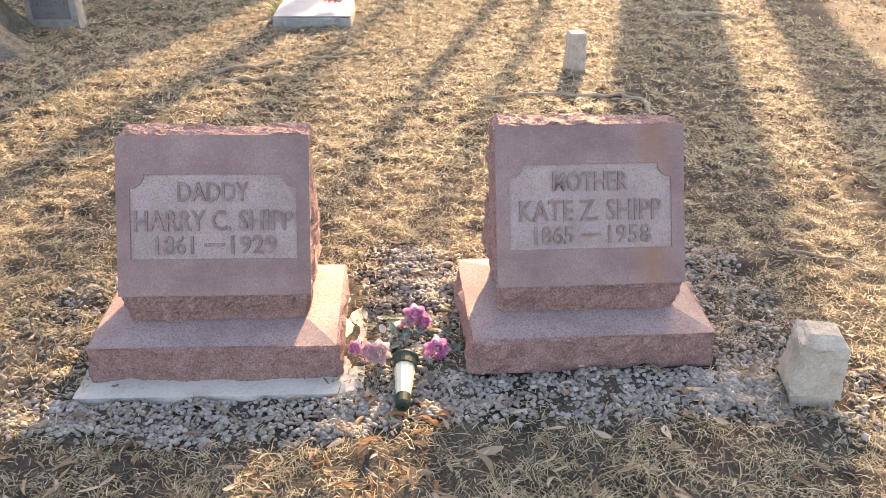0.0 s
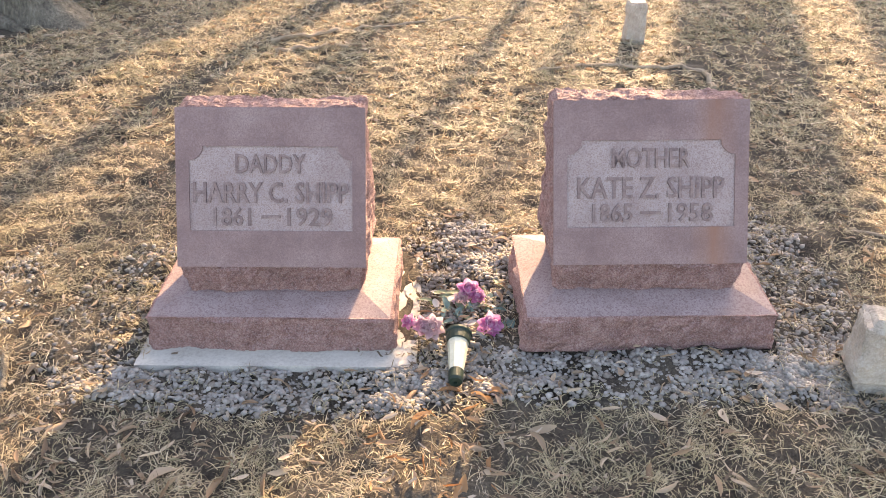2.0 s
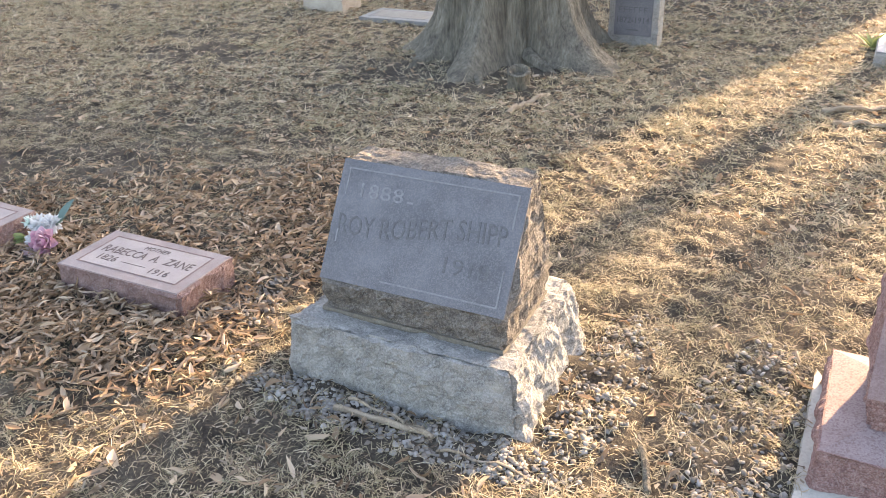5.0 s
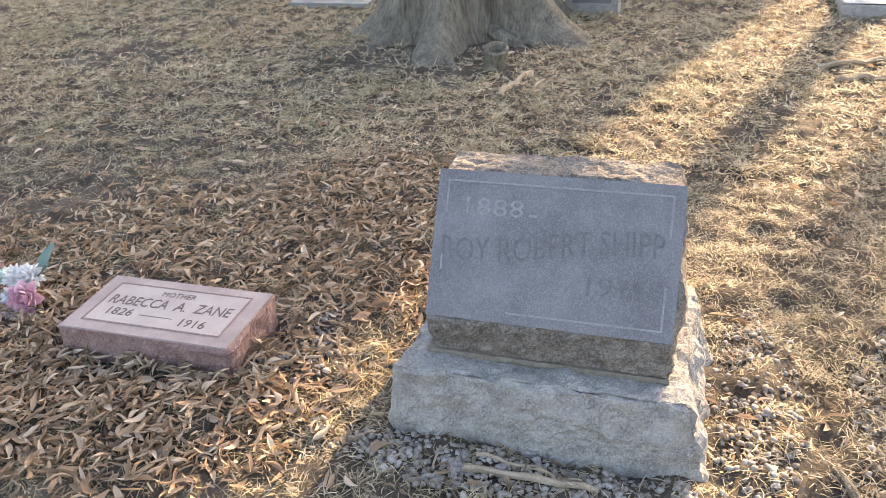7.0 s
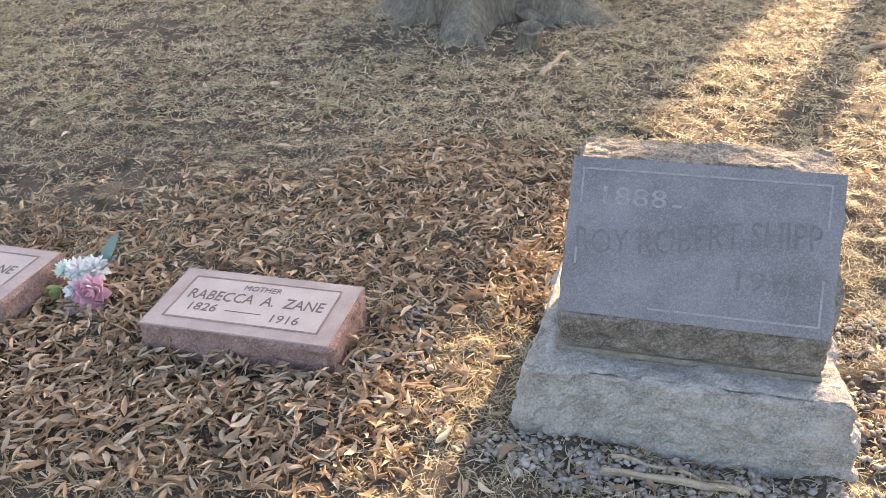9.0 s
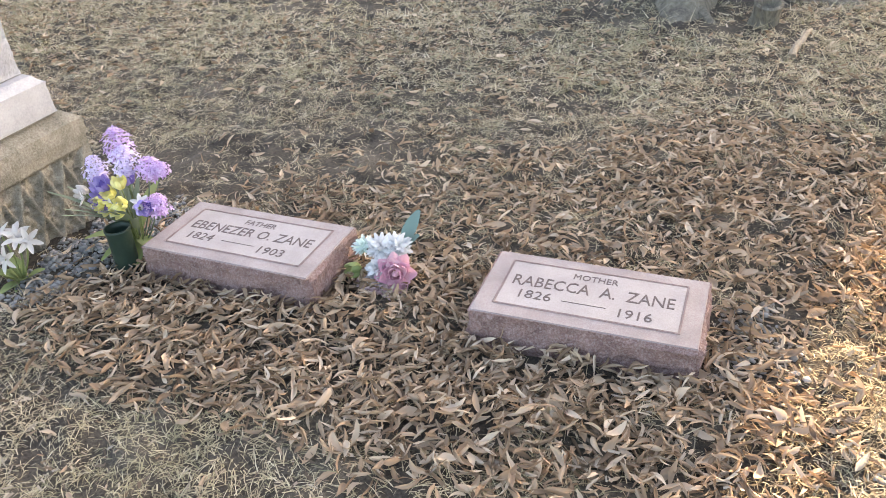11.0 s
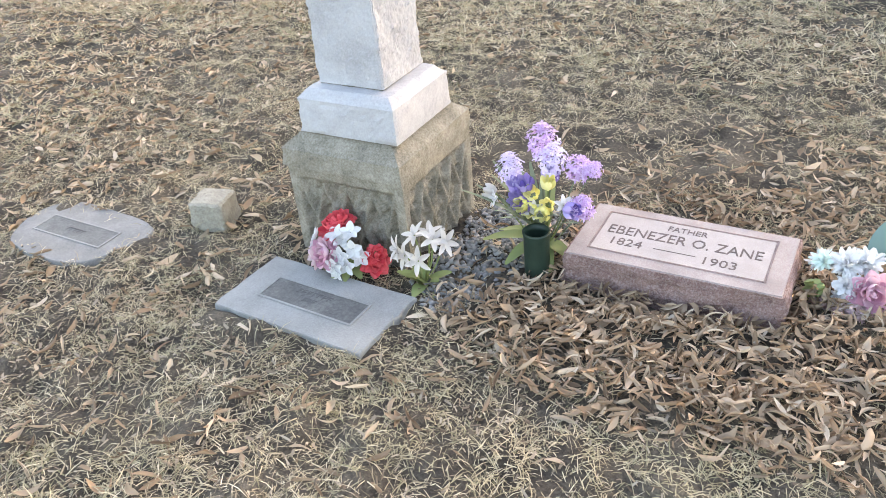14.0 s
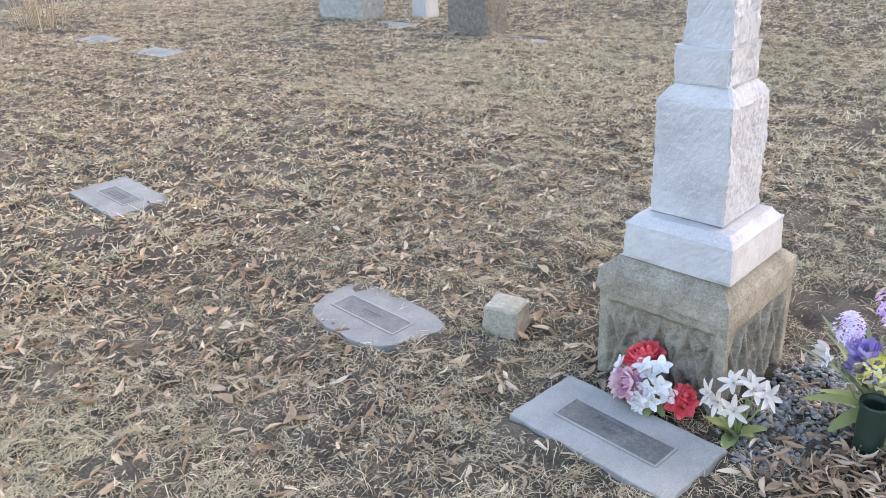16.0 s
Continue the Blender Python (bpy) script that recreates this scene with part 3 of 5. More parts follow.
slant_headstone(0, 0, 0, 0, (("DADDY", 0.0, 0.330, 0.225, 0.062), ("HARRY C. SHIPP", 0.0, 0.238, 0.500, 0.068), ("1861", -0.125, 0.160, 0.120, 0.060), ("1929", 0.125, 0.160, 0.145, 0.060), ("-", 0.0, 0.160, 0.062, 0.010)),
                "pink granite slant headstone with raised lettering on a marble slab", 2.0)
slant_headstone(1.204, -0.04, 0.045, 1.7, (("MOTHER", 0.0, 0.330, 0.245, 0.062), ("KATE Z. SHIPP", 0.0, 0.238, 0.460, 0.068), ("1865", -0.120, 0.160, 0.125, 0.060), ("1958", 0.125, 0.160, 0.140, 0.060), ("-", 0.0, 0.160, 0.062, 0.010)),
                "rust-stained pink granite slant headstone with raised lettering, in gravel", 11.0, face=rust_stained(PINK_FACE, 1.40, 0.075))

slab = tagged(part("foundation_slab", block(box8(-0.435, 0.475, -0.215, 0.46, -0.10, -0.014, 0.004), (40, 24, 4), (0, 0.003, 0.005, 0.005, 0.005, 0.005), 4.0, 20), MARBLE_SLAB),
              "cream weathered marble slab under a pink headstone", "stone slab")


# ---- grey slant headstone with a rough base ----
def grey_headstone():
    t = thing("headstone", -1.555, -0.23, 0.0, "blue grey slant headstone on a rough pale granite base", "headstone", "", 1.0)
    base = part("base", block([(-0.405, -0.10, -0.04), (0.405, -0.10, -0.04), (0.41, 0.52, -0.04), (-0.40, 0.50, -0.04), (-0.375, -0.085, 0.228), (0.375, -0.085, 0.232), (0.34, 0.49, 0.225), (-0.36, 0.47, 0.225)], (80, 44, 28), (0, 0.020, 0.030, 0.045, 0.03, 0.034), 21.0, 9.5), GREY_ROCK, t, "rough quarry-faced pale grey granite base")
    part("mortar_joint", block(box8(-0.312, 0.312, -0.004, 0.37, 0.222, 0.241), (40, 20, 2), (0, 0, 0.006, 0.006, 0.006, 0.006), 8.0, 30), MORTAR_AND_GAP, base, "stained mortar, also joint shadow joint")
    z0, z1, back = 0.345, 0.668, 0.205
    bm = bmesh.new()
    lattice(bm, [(-0.305, 0.004, 0.239), (0.31, 0.004, 0.239), (0.31, 0.37, 0.239), (-0.30, 0.37, 0.239), (-0.311, 0.0, z0), (0.313, 0.0, z0), (0.315, 0.37, z0), (-0.305, 0.37, z0)], (70, 26, 14), (0, 0, 0.026, 0.02, 0.02, 0.02), 31.0, 14.0)
    lattice(bm, [(-0.311, 0.004, z0), (0.313, 0.004, z0), (0.33, 0.37, z0), (-0.305, 0.37, z0), (-0.303, back, z1), (0.308, back, z1), (0.300, back + 0.10, z1 + 0.012), (-0.298, back + 0.10, z1 + 0.012)], (48, 20, 26), (0, 0.018, 0, 0.034, 0.025, 0.02), 33.0)
    die = part("die", bm, DARK_ROCK, t, "rock-faced dark granite die")
    tilt, ln = math.degrees(math.atan2(back, z1 - z0)), math.hypot(back, z1 - z0)
    at = pose(0, 0.001, z0, 90 - tilt)
    bm = block(box8(-0.311, 0.312, 0.0, ln, -0.003, 0.004), (60, 40, 1), (0, 0, 0.006, 0.004, 0.004, 0.006), 5.0, 40)
    part("face", bm, DARK_FACE, die, "honed blue grey inscription face", at)
    w = 0.005
    segs = [(-0.285, 0.280, 0.352, 0.352 + w), (-0.285, -0.280, 0.27, 0.352), (0.280, 0.285, 0.255, 0.357), (-0.285, -0.280, 0.12, 0.16), (0.280, 0.285, 0.03, 0.135), (-0.10, 0.285, 0.025, 0.030)]
    part("border_line", bars(segs, 0.0016), PALE_LINE, die, "thin pale border line, broken by the name", at @ pose(0, 0, 0.004))
    up = at @ pose(0, 0, 0.004)
    lettering("1888", 0.150, 0.044, 0.0015, PALE_LINE, die, up @ pose(-0.155, 0.292, 0), 0.0)
    lettering("-", 0.022, 0.006, 0.0015, PALE_LINE, die, up @ pose(-0.055, 0.278, 0))
    lettering("ROY ROBERT SHIPP", 0.560, 0.062, 0.0015, DARK_LETTER, die, up @ pose(-0.006, 0.205, 0, 0, 0, 3.5), 0.0, bend=lambda q: 0.014 * np.sin((q / 0.28) * 2.6))
    lettering("1918", 0.145, 0.048, 0.0015, DARK_LETTER, die, up @ pose(0.168, 0.118, 0))
    return t


grey_headstone()


# ---- low pink markers ----
def bevel_marker(x, y, z, rz, lines, label, seed):
    t = thing("grave_marker", x, y, 0, label, "grave marker", "low pink markers", rz)
    body = part("body", block(box8(-0.307, 0.307, -0.158, 0.158, -0.03, z, 0.002), (60, 32, 14), (0, 0, 0.015, 0.020, 0.015, 0.020), seed, 15.0), MARKER_ROCK, t)
    bm = bmesh.new()
    v = [bm.verts.new(p) for p in ((-0.300, -0.152, z), (0.300, -0.152, z), (0.300, 0.152, z), (-0.300, 0.152, z), (-0.298, -0.150, z + 0.003), (0.298, -0.150, z + 0.003), (0.298, 0.150, z + 0.003), (-0.298, 0.150, z + 0.003))]
    for f in ((4, 5, 6, 7), (0, 1, 5, 4), (1, 2, 6, 5), (2, 3, 7, 6), (3, 0, 4, 7)):
        bm.faces.new([v[i] for i in f])
    top = part("top", bm, MARKER_TOP, t, "honed pink top with a lined panel")
    at = pose(0, 0, z + 0.0032)
    part("panel", bars([(-0.243, 0.243, -0.100, 0.105)], 0.0008), MARKER_PANEL, top, at=at)
    at = pose(0, 0, z + 0.004)
    part("border_line", bars(rim(-0.250, 0.250, -0.107, 0.112, 0.0016) + rim(-0.2455, 0.2455, -0.1025, 0.1075, 0.0010), 0.001), PINK_LETTER, top, at=at)
    for text, cx, cy, w, h in lines:
        lettering(text, w, h, 0.001, CUT_DARK, top, at @ pose(cx, cy, 0), 0.0)
    return t


bevel_marker(-2.806, -0.108, 0.128, 1.5, (("MOTHER", 0.0, 0.074, 0.125, 0.026), ("RABECCA  A.  ZANE", 0.0, 0.018, 0.445, 0.048), ("1826", -0.145, -0.044, 0.090, 0.038), ("1916", 0.130, -0.060, 0.088, 0.038), ("-", -0.01, -0.050, 0.120, 0.002)), "low pink granite grave marker in a drift of fallen leaves", 41.0)
bevel_marker(-3.905, -0.128, 0.130, 0.0, (("FATHER", 0.0, 0.074, 0.115, 0.026), ("EBENEZER O. ZANE", 0.0, 0.018, 0.445, 0.046), ("1824", -0.150, -0.044, 0.090, 0.038), ("1903", 0.120, -0.058, 0.090, 0.038), ("-", -0.01, -0.048, 0.120, 0.002)), "low pink granite grave marker beside a vase of flowers", 47.0)


# ---- the eroded marble monument ----
def relief_panel(w, h, count, seed):
    """One side of the base: a plain margin round zigzag ridges, with pitted fields between them."""
    bm = bmesh.new()
    nx, nz = 76, 66
    grid = []
    for k in range(nz + 1):
        row = []
        for i in range(nx + 1):
            x, z = w * (i / nx - 0.5), h * k / nz
            q = Vector((x * 30 + seed, z * 30, seed * 0.3))
            f = ((x / (w - 0.07) + 0.5) * count) % 1.0
            v = (z - 0.05) / (h - 0.12)
            d = min(abs(v - abs(2 * f - 1)), abs(v - 1 + abs(2 * f - 1))) * (h - 0.12) / math.hypot(1, 2 * (h - 0.12) * count / (w - 0.07))
            ridge = math.exp(-((d + 0.004 * noise.noise(q * 0.8)) / 0.0085) ** 2)
            pits = 0.4 + 0.9 * noise.noise(q * 1.6) + 0.7 * noise.noise(q * 3.4)
            field = -0.030 + 0.029 * ridge + 0.016 * (1 - ridge) * min(1.0, max(-0.2, pits))
            edge = min((w / 2 - abs(x)) / 0.036, (h - z) / 0.055)
            blend = min(1.0, max(0.0, (edge - 0.85) * 3.0))
            depth = blend * field + 0.0035 * noise.noise(q * 0.7) * min(1.0, 8 * edge) - 0.002 * abs(noise.noise(q * 3)) * min(1.0, 8 * edge)
            row.append(bm.verts.new((x, -depth, z)))
        grid.append(row)
    for a, b in zip(grid, grid[1:]):
        for i in range(nx):
            bm.faces.new((a[i], a[i + 1], b[i + 1], b[i]))
    return bm


def monument():
    t = thing("monument", -4.88, -0.175, 0.0, "eroded white marble monument on a mossy sandstone base", "monument", "", 0.0)
    s = part("base", block(box8(-0.182, 0.170, -0.180, 0.190, -0.05, 0.335, 0.0), (8, 8, 8), (0, 0, 0.003, 0.003, 0.003, 0.003), 51.0, 20.0), SANDSTONE, t, "mossy sandstone base block")
    for k, (w, at) in enumerate(((0.424, pose(-0.006, -0.216, -0.05)), (0.442, pose(0.206, 0.005, -0.05, 0, 0, 90)), (0.424, pose(-0.006, 0.226, -0.05, 0, 0, 180)), (0.442, pose(-0.218, 0.005, -0.05, 0, 0, -90)))):
        part("relief_panel", relief_panel(w, 0.385, 2, 70 + 9 * k), SANDSTONE, s, "carved zigzag relief, worn and pitted", at, smooth=True)
    bm = block(box8(-0.230, 0.212, -0.228, 0.236, 0.325, 0.385, 0.004), (30, 30, 5), (0, 0, 0.004, 0.004, 0.004, 0.004), 53.0, 25)
    lattice(bm, box8(-0.226, 0.208, -0.224, 0.232, 0.384, 0.430, 0.055), (20, 20, 3), (0, 0, 0.003, 0.003, 0.003, 0.003), 54.0, 25)
    part("margin", bm, SANDSTONE, s, "dressed sandstone margin and sloping top")
    bm = block(box8(-0.168, 0.184, -0.182, 0.160, 0.432, 0.540, 0.004), (26, 26, 9), (0, 0, 0.008, 0.006, 0.006, 0.006), 55.0, 14)
    lattice(bm, box8(-0.164, 0.180, -0.178, 0.156, 0.540, 0.566, 0.026), (26, 26, 4), (0, 0.004, 0.006, 0.006, 0.006, 0.006), 56.0, 14)
    part("plinth", bm, MARBLE, t, "chamfered white marble plinth")
    bm = block([(-0.122, -0.110, 0.570), (0.112, -0.110, 0.570), (0.112, 0.128, 0.570), (-0.122, 0.128, 0.570), (-0.120, -0.108, 0.912), (0.108, -0.108, 0.912), (0.108, 0.122, 0.912), (-0.120, 0.122, 0.912)], (44, 44, 60), (0, 0, 0.005, 0.009, 0.008, 0.006), 57.0, 34)
    lattice(bm, [(-0.120, -0.108, 0.912), (0.108, -0.108, 0.912), (0.108, 0.122, 0.912), (-0.120, 0.122, 0.912), (-0.082, -0.078, 0.958), (0.076, -0.078, 0.958), (0.076, 0.092, 0.958), (-0.082, 0.092, 0.958)], (30, 30, 7), (0, 0.004, 0.004, 0.010, 0.006, 0.005), 58.0, 30)
    # inset strips whose dark colour stands for the shadow in the joint gaps
    part("joint", block(box8(-0.119, 0.108, -0.106, 0.124, 0.560, 0.573), (8, 8, 1), (0, 0, 0.003, 0.003, 0.003, 0.003), 62.0, 30), MORTAR_AND_GAP, t, "inset dark strip for the shadowed joint")
    part("joint", block(box8(-0.160, 0.176, -0.174, 0.152, 0.424, 0.434), (8, 8, 1), (0, 0, 0.003, 0.003, 0.003, 0.003), 63.0, 30), MORTAR_AND_GAP, t, "inset dark strip for the shadowed joint")
    part("die", bm, MARBLE, t, "weathered marble die with a pitted sunward side")
    bm = block([(-0.086, -0.082, 0.956), (0.078, -0.082, 0.956), (0.078, 0.092, 0.956), (-0.086, 0.092, 0.956), (-0.090, -0.086, 1.06), (0.080, -0.086, 1.06), (0.080, 0.096, 1.06), (-0.090, 0.096, 1.06)], (22, 22, 14), (0, 0, 0.006, 0.014, 0.008, 0.010), 59.0, 22)
    lattice(bm, [(-0.074, -0.072, 1.06), (0.071, -0.072, 1.06), (0.071, 0.086, 1.06), (-0.074, 0.086, 1.06), (-0.058, -0.054, 1.52), (0.056, -0.054, 1.52), (0.056, 0.071, 1.52), (-0.058, 0.071, 1.52)], (20, 20, 46), (0, 0.01, 0.008, 0.016, 0.01, 0.014), 60.0, 22)
    part("shaft", bm, MARBLE, t, "broken-edged tapering marble shaft")
    return t


monument()


# ---- flat markers ----
def flat_marker(x, y, z, rz, outline, plate, label, rows, group="flat markers", mat=None):
    t = thing("flat_marker", x, y, z, label, "grave marker", group, rz)
    bm = bmesh.new()
    if len(outline) > 4:
        for _ in range(2):
            outline = [(a * q + c * (1 - q), b * q + d * (1 - q)) for (a, b), (c, d) in zip(outline, outline[1:] + outline[:1]) for q in (0.75, 0.25)]
        outline = [(1.05 * a, 1.05 * b) for a, b in outline]
    pts = dense(outline, 0.03)
    r = random.Random(int(abs(x) * 100))
    lo = [bm.verts.new((px * 1.005, py * 1.005, -0.07)) for px, py in pts]
    hi, top = [], []
    for px, py in pts:
        q = 1 + r.uniform(-0.012, 0.012)
        hi.append(bm.verts.new((px * q, py * q, -0.004)))
        top.append(bm.verts.new((px * q * 0.99, py * q * 0.985, 0.0)))
    n = len(pts)
    for k in range(n):
        j = (k + 1) % n
        bm.faces.new((lo[k], lo[j], hi[j], hi[k]))
        bm.faces.new((hi[k], hi[j], top[j], top[k]))
    bm.faces.new(top)
    body = part("body", bm, mat or CONCRETE, t)
    x0, x1, y0, y1 = plate
    part("plaque_rim", bars(rim(x0 - 0.007, x1 + 0.007, y0 - 0.007, y1 + 0.007, 0.007), 0.003), CONCRETE, body, at=pose(0, 0, 0.0005))
    p = part("plaque", bars([(x0, x1, y0, y1)], 0.0015), PLAQUE, body, "dark worn inset plaque", at=pose(0, 0, 0.0005))
    if rows:
        part("worn_lettering", bars(rows, 0.001), PLAQUE_TEXT, p, at=pose(0, 0, 0.0016))
    return t


def rect(w, d, c=0.0):
    a, b = w / 2, d / 2
    return [(-a, -b), (a, -b), (a, b), (-a, b)]


def letter_rows(x0, x1, y0, y1, n, seed):
    r = random.Random(seed)
    w = (x1 - x0) / n
    out = []
    for i in range(n):
        out += [(x0 + i * w, x0 + i * w + 0.15 * w, y0, y1), (x0 + i * w + 0.15 * w, x0 + i * w + 0.75 * w, y1 - 0.18 * (y1 - y0), y1)]
        if r.random() < 0.6:
            out.append((x0 + i * w + 0.15 * w, x0 + i * w + 0.65 * w, y0 + 0.4 * (y1 - y0), y0 + 0.55 * (y1 - y0)))
    return out


flat_marker(-4.862, -0.66, 0.036, -3.0, rect(0.552, 0.288), (-0.172, 0.172, -0.048, 0.048), "flat pale concrete marker with dark worn plaque, flowers beside it", letter_rows(-0.075, 0.06, 0.010, 0.030, 7, 3) + letter_rows(-0.03, 0.02, -0.02, -0.002, 3, 4))
flat_marker(-5.955, -0.63, 0.022, -1.0, [(-0.22, -0.12), (-0.08, -0.165), (0.17, -0.16), (0.235, -0.06), (0.29, 0.10), (0.19, 0.155), (0.0, 0.16), (-0.20, 0.165), (-0.275, 0.06)], (-0.172, 0.172, -0.045, 0.050), "flat grey marker with broken rounded outline sunk in the grass", letter_rows(-0.045, 0.05, -0.008, 0.014, 5, 5), mat=CONCRETE_OLD)
flat_marker(-8.03, -0.63, 0.030, -2.0, rect(0.58, 0.33), (-0.16, 0.17, -0.05, 0.05), "flat grey marker sunk in the grass away from the monument", letter_rows(-0.09, 0.10, -0.03, 0.02, 8, 6), mat=CONCRETE_OLD)
flat_marker(-11.25, 4.35, -0.06, 0, rect(0.62, 0.34), (-0.17, 0.17, -0.06, 0.06), "distant flat pale marker in dry grass", (), mat=CONCRETE_OLD)
flat_marker(-9.18, 4.33, -0.06, 0, rect(0.60, 0.34), (-0.20, 0.20, -0.09, 0.09), "distant flat pale marker beside a dark block stone", (), mat=CONCRETE_OLD)
flat_marker(-13.45, 1.75, 0.0, 0, rect(0.62, 0.36), (-0.17, 0.17, -0.06, 0.06), "distant flat tan marker near the dry bush", (), mat=CONCRETE_OLD)
flat_marker(-12.0, 1.72, 0.0, 5, rect(0.58, 0.32), (-0.15, 0.15, -0.05, 0.05), "distant flat weathered marker half hidden by grass", (), mat=CONCRETE_OLD)
flat_marker(-4.45, 4.75, -0.04, 0, rect(0.74, 0.42), (-0.30, 0.30, -0.14, 0.14), "flat grey marker with pale rim behind the tree", ())


# ---- small corner stones ----
def corner_stone(x, y, rz, corners, mat, label, seed, amp=0.012):
    z = float(height(x, y))
    t = thing("corner_stone", x, y, z, label, "stone post", "", rz)
    part("body", block(corners, (16, 16, 22), (0, amp * 0.6, amp, amp, amp, amp), seed, 20), mat, t)
    return t


corner_stone(-5.50, -0.375, 14, box8(-0.068, 0.068, -0.065, 0.065, -0.05, 0.112, 0.004), STUB_STONE, "small square weathered stone post stub in grass", 61.0, 0.010)
sm = corner_stone(1.855, -0.285, -8, [(-0.076, -0.074, 0.040), (0.078, -0.074, 0.040), (0.078, 0.074, 0.040), (-0.076, 0.074, 0.040), (-0.076, -0.064, 0.232), (0.068, -0.064, 0.220), (0.072, 0.064, 0.220), (-0.062, 0.064, 0.242)], SMALL_STONE, "small weathered cream stone post with a chipped face", 63.0, 0.012)
part("foot", block(box8(-0.062, 0.066, -0.066, 0.066, -0.06, 0.052), (14, 14, 6), (0, 0, 0.005, 0.005, 0.005, 0.005), 64.0, 15), SMALL_STONE, sm)
part("cap", block(box8(-0.070, 0.065, -0.060, 0.060, 0.219, 0.250, 0.020), (14, 14, 4), (0, 0.006, 0.006, 0.006, 0.006, 0.006), 65.0, 15), SMALL_STONE, sm)
corner_stone(1.80, 3.26, 4, box8(-0.07, 0.07, -0.06, 0.06, -0.08, 0.28, 0.012), SMALL_STONE, "slender weathered stone post further back in the grass", 66.0, 0.012)


# ---- stones further off ----
def tablet(name, x, y, w, d, h, mat, label, seed, amp=0.01, rz=0.0):
    z = float(height(x, min(y, 10)))
    t = thing(name, x, y, z, label, "headstone", "distant headstones", rz)
    part("die", block(box8(-w / 2, w / 2, -d / 2, d / 2, -0.05, h, 0.004), (20, 10, 16), (0, amp, amp * 0.3, amp, amp, amp), seed, 9), mat, t)
    return t


tb = tablet("headstone", -2.18, 4.55, 0.41, 0.15, 0.62, GREY_ROCK, "upright grey granite headstone behind the tree", 71.0)
part("inscription_panel", bars([(-0.15, 0.15, 0.02, 0.52)], 0.004), DARK_FACE, tb, "worn inscription panel", pose(0, -0.079, 0.05, 90))
part("worn_lettering", bars(letter_rows(-0.12, 0.12, 0.20, 0.245, 6, 9) + [(-0.045, 0.045, 0.06, 0.07)], 0.002), DARK_LETTER, tb, at=pose(0, -0.0835, 0.05, 90))
lettering("1872-1914", 0.26, 0.048, 0.002, DARK_LETTER, tb, pose(0, -0.0835, 0.05, 90) @ pose(0, 0.142, 0), 0.02)
fb = tablet("headstone", -0.115, 4.75, 0.64, 0.62, 0.11, GREY_ROCK, "low grey granite marker, top coloured pale as sunlit, with flowers", 73.0)
# the pale marble colour stands in for sun on the grey top
part("top", bars([(-0.31, 0.31, -0.29, 0.29)], 0.004), MARBLE, fb, "top plate, pale to stand for sunlight", pose(0, 0, 0.116))
bk = tablet("headstone", -10.0, 4.50, 0.58, 0.36, 0.55, DARK_ROCK, "distant dark rough block headstone", 75.0, 0.02)
pd = tablet("headstone", -5.38, 4.92, 0.30, 0.22, 0.75, SMALL_STONE, "pale stone pedestal headstone behind the tree", 81.0)
part("plinth", block(box8(-0.24, 0.24, -0.17, 0.17, -0.06, 0.13, 0.006), (16, 12, 6), (0, 0.004, 0.006, 0.006, 0.006, 0.006), 82.0, 12), SMALL_STONE, pd, "low stone plinth")
tablet("headstone", -12.15, 4.50, 0.80, 0.42, 0.5, GREY_ROCK, "distant grey granite block headstone", 77.0, 0.02)
tablet("headstone", -11.37, 5.05, 0.24, 0.24, 0.7, MARBLE, "distant slim white marble headstone", 79.0)
bq = thing("flower_bouquet", 0.02, 4.72, 0.07, "small red and pink bouquet on a low grey marker", "flowers")
part("bloom", carnation_mesh(0.075, 5), RED, bq, at=pose(0, 0, 0.05))
part("bloom", carnation_mesh(0.06, 6), PINK, bq, at=pose(0.06, -0.03, 0.04))
pl = thing("small_plant", -0.46, 4.98, -0.07, "small green yellow plant beside a low marker", "plant")
for k in range(14):
    part("leaf", leaf_blade(0.10 + 0.05 * (k % 3), 0.035, 0.4), GREEN_LEAF, pl, at=pose(0, 0, 0, 0, 0, 26 * k) @ pose(0, 0, 0.0, -20 - 12 * (k % 4)))


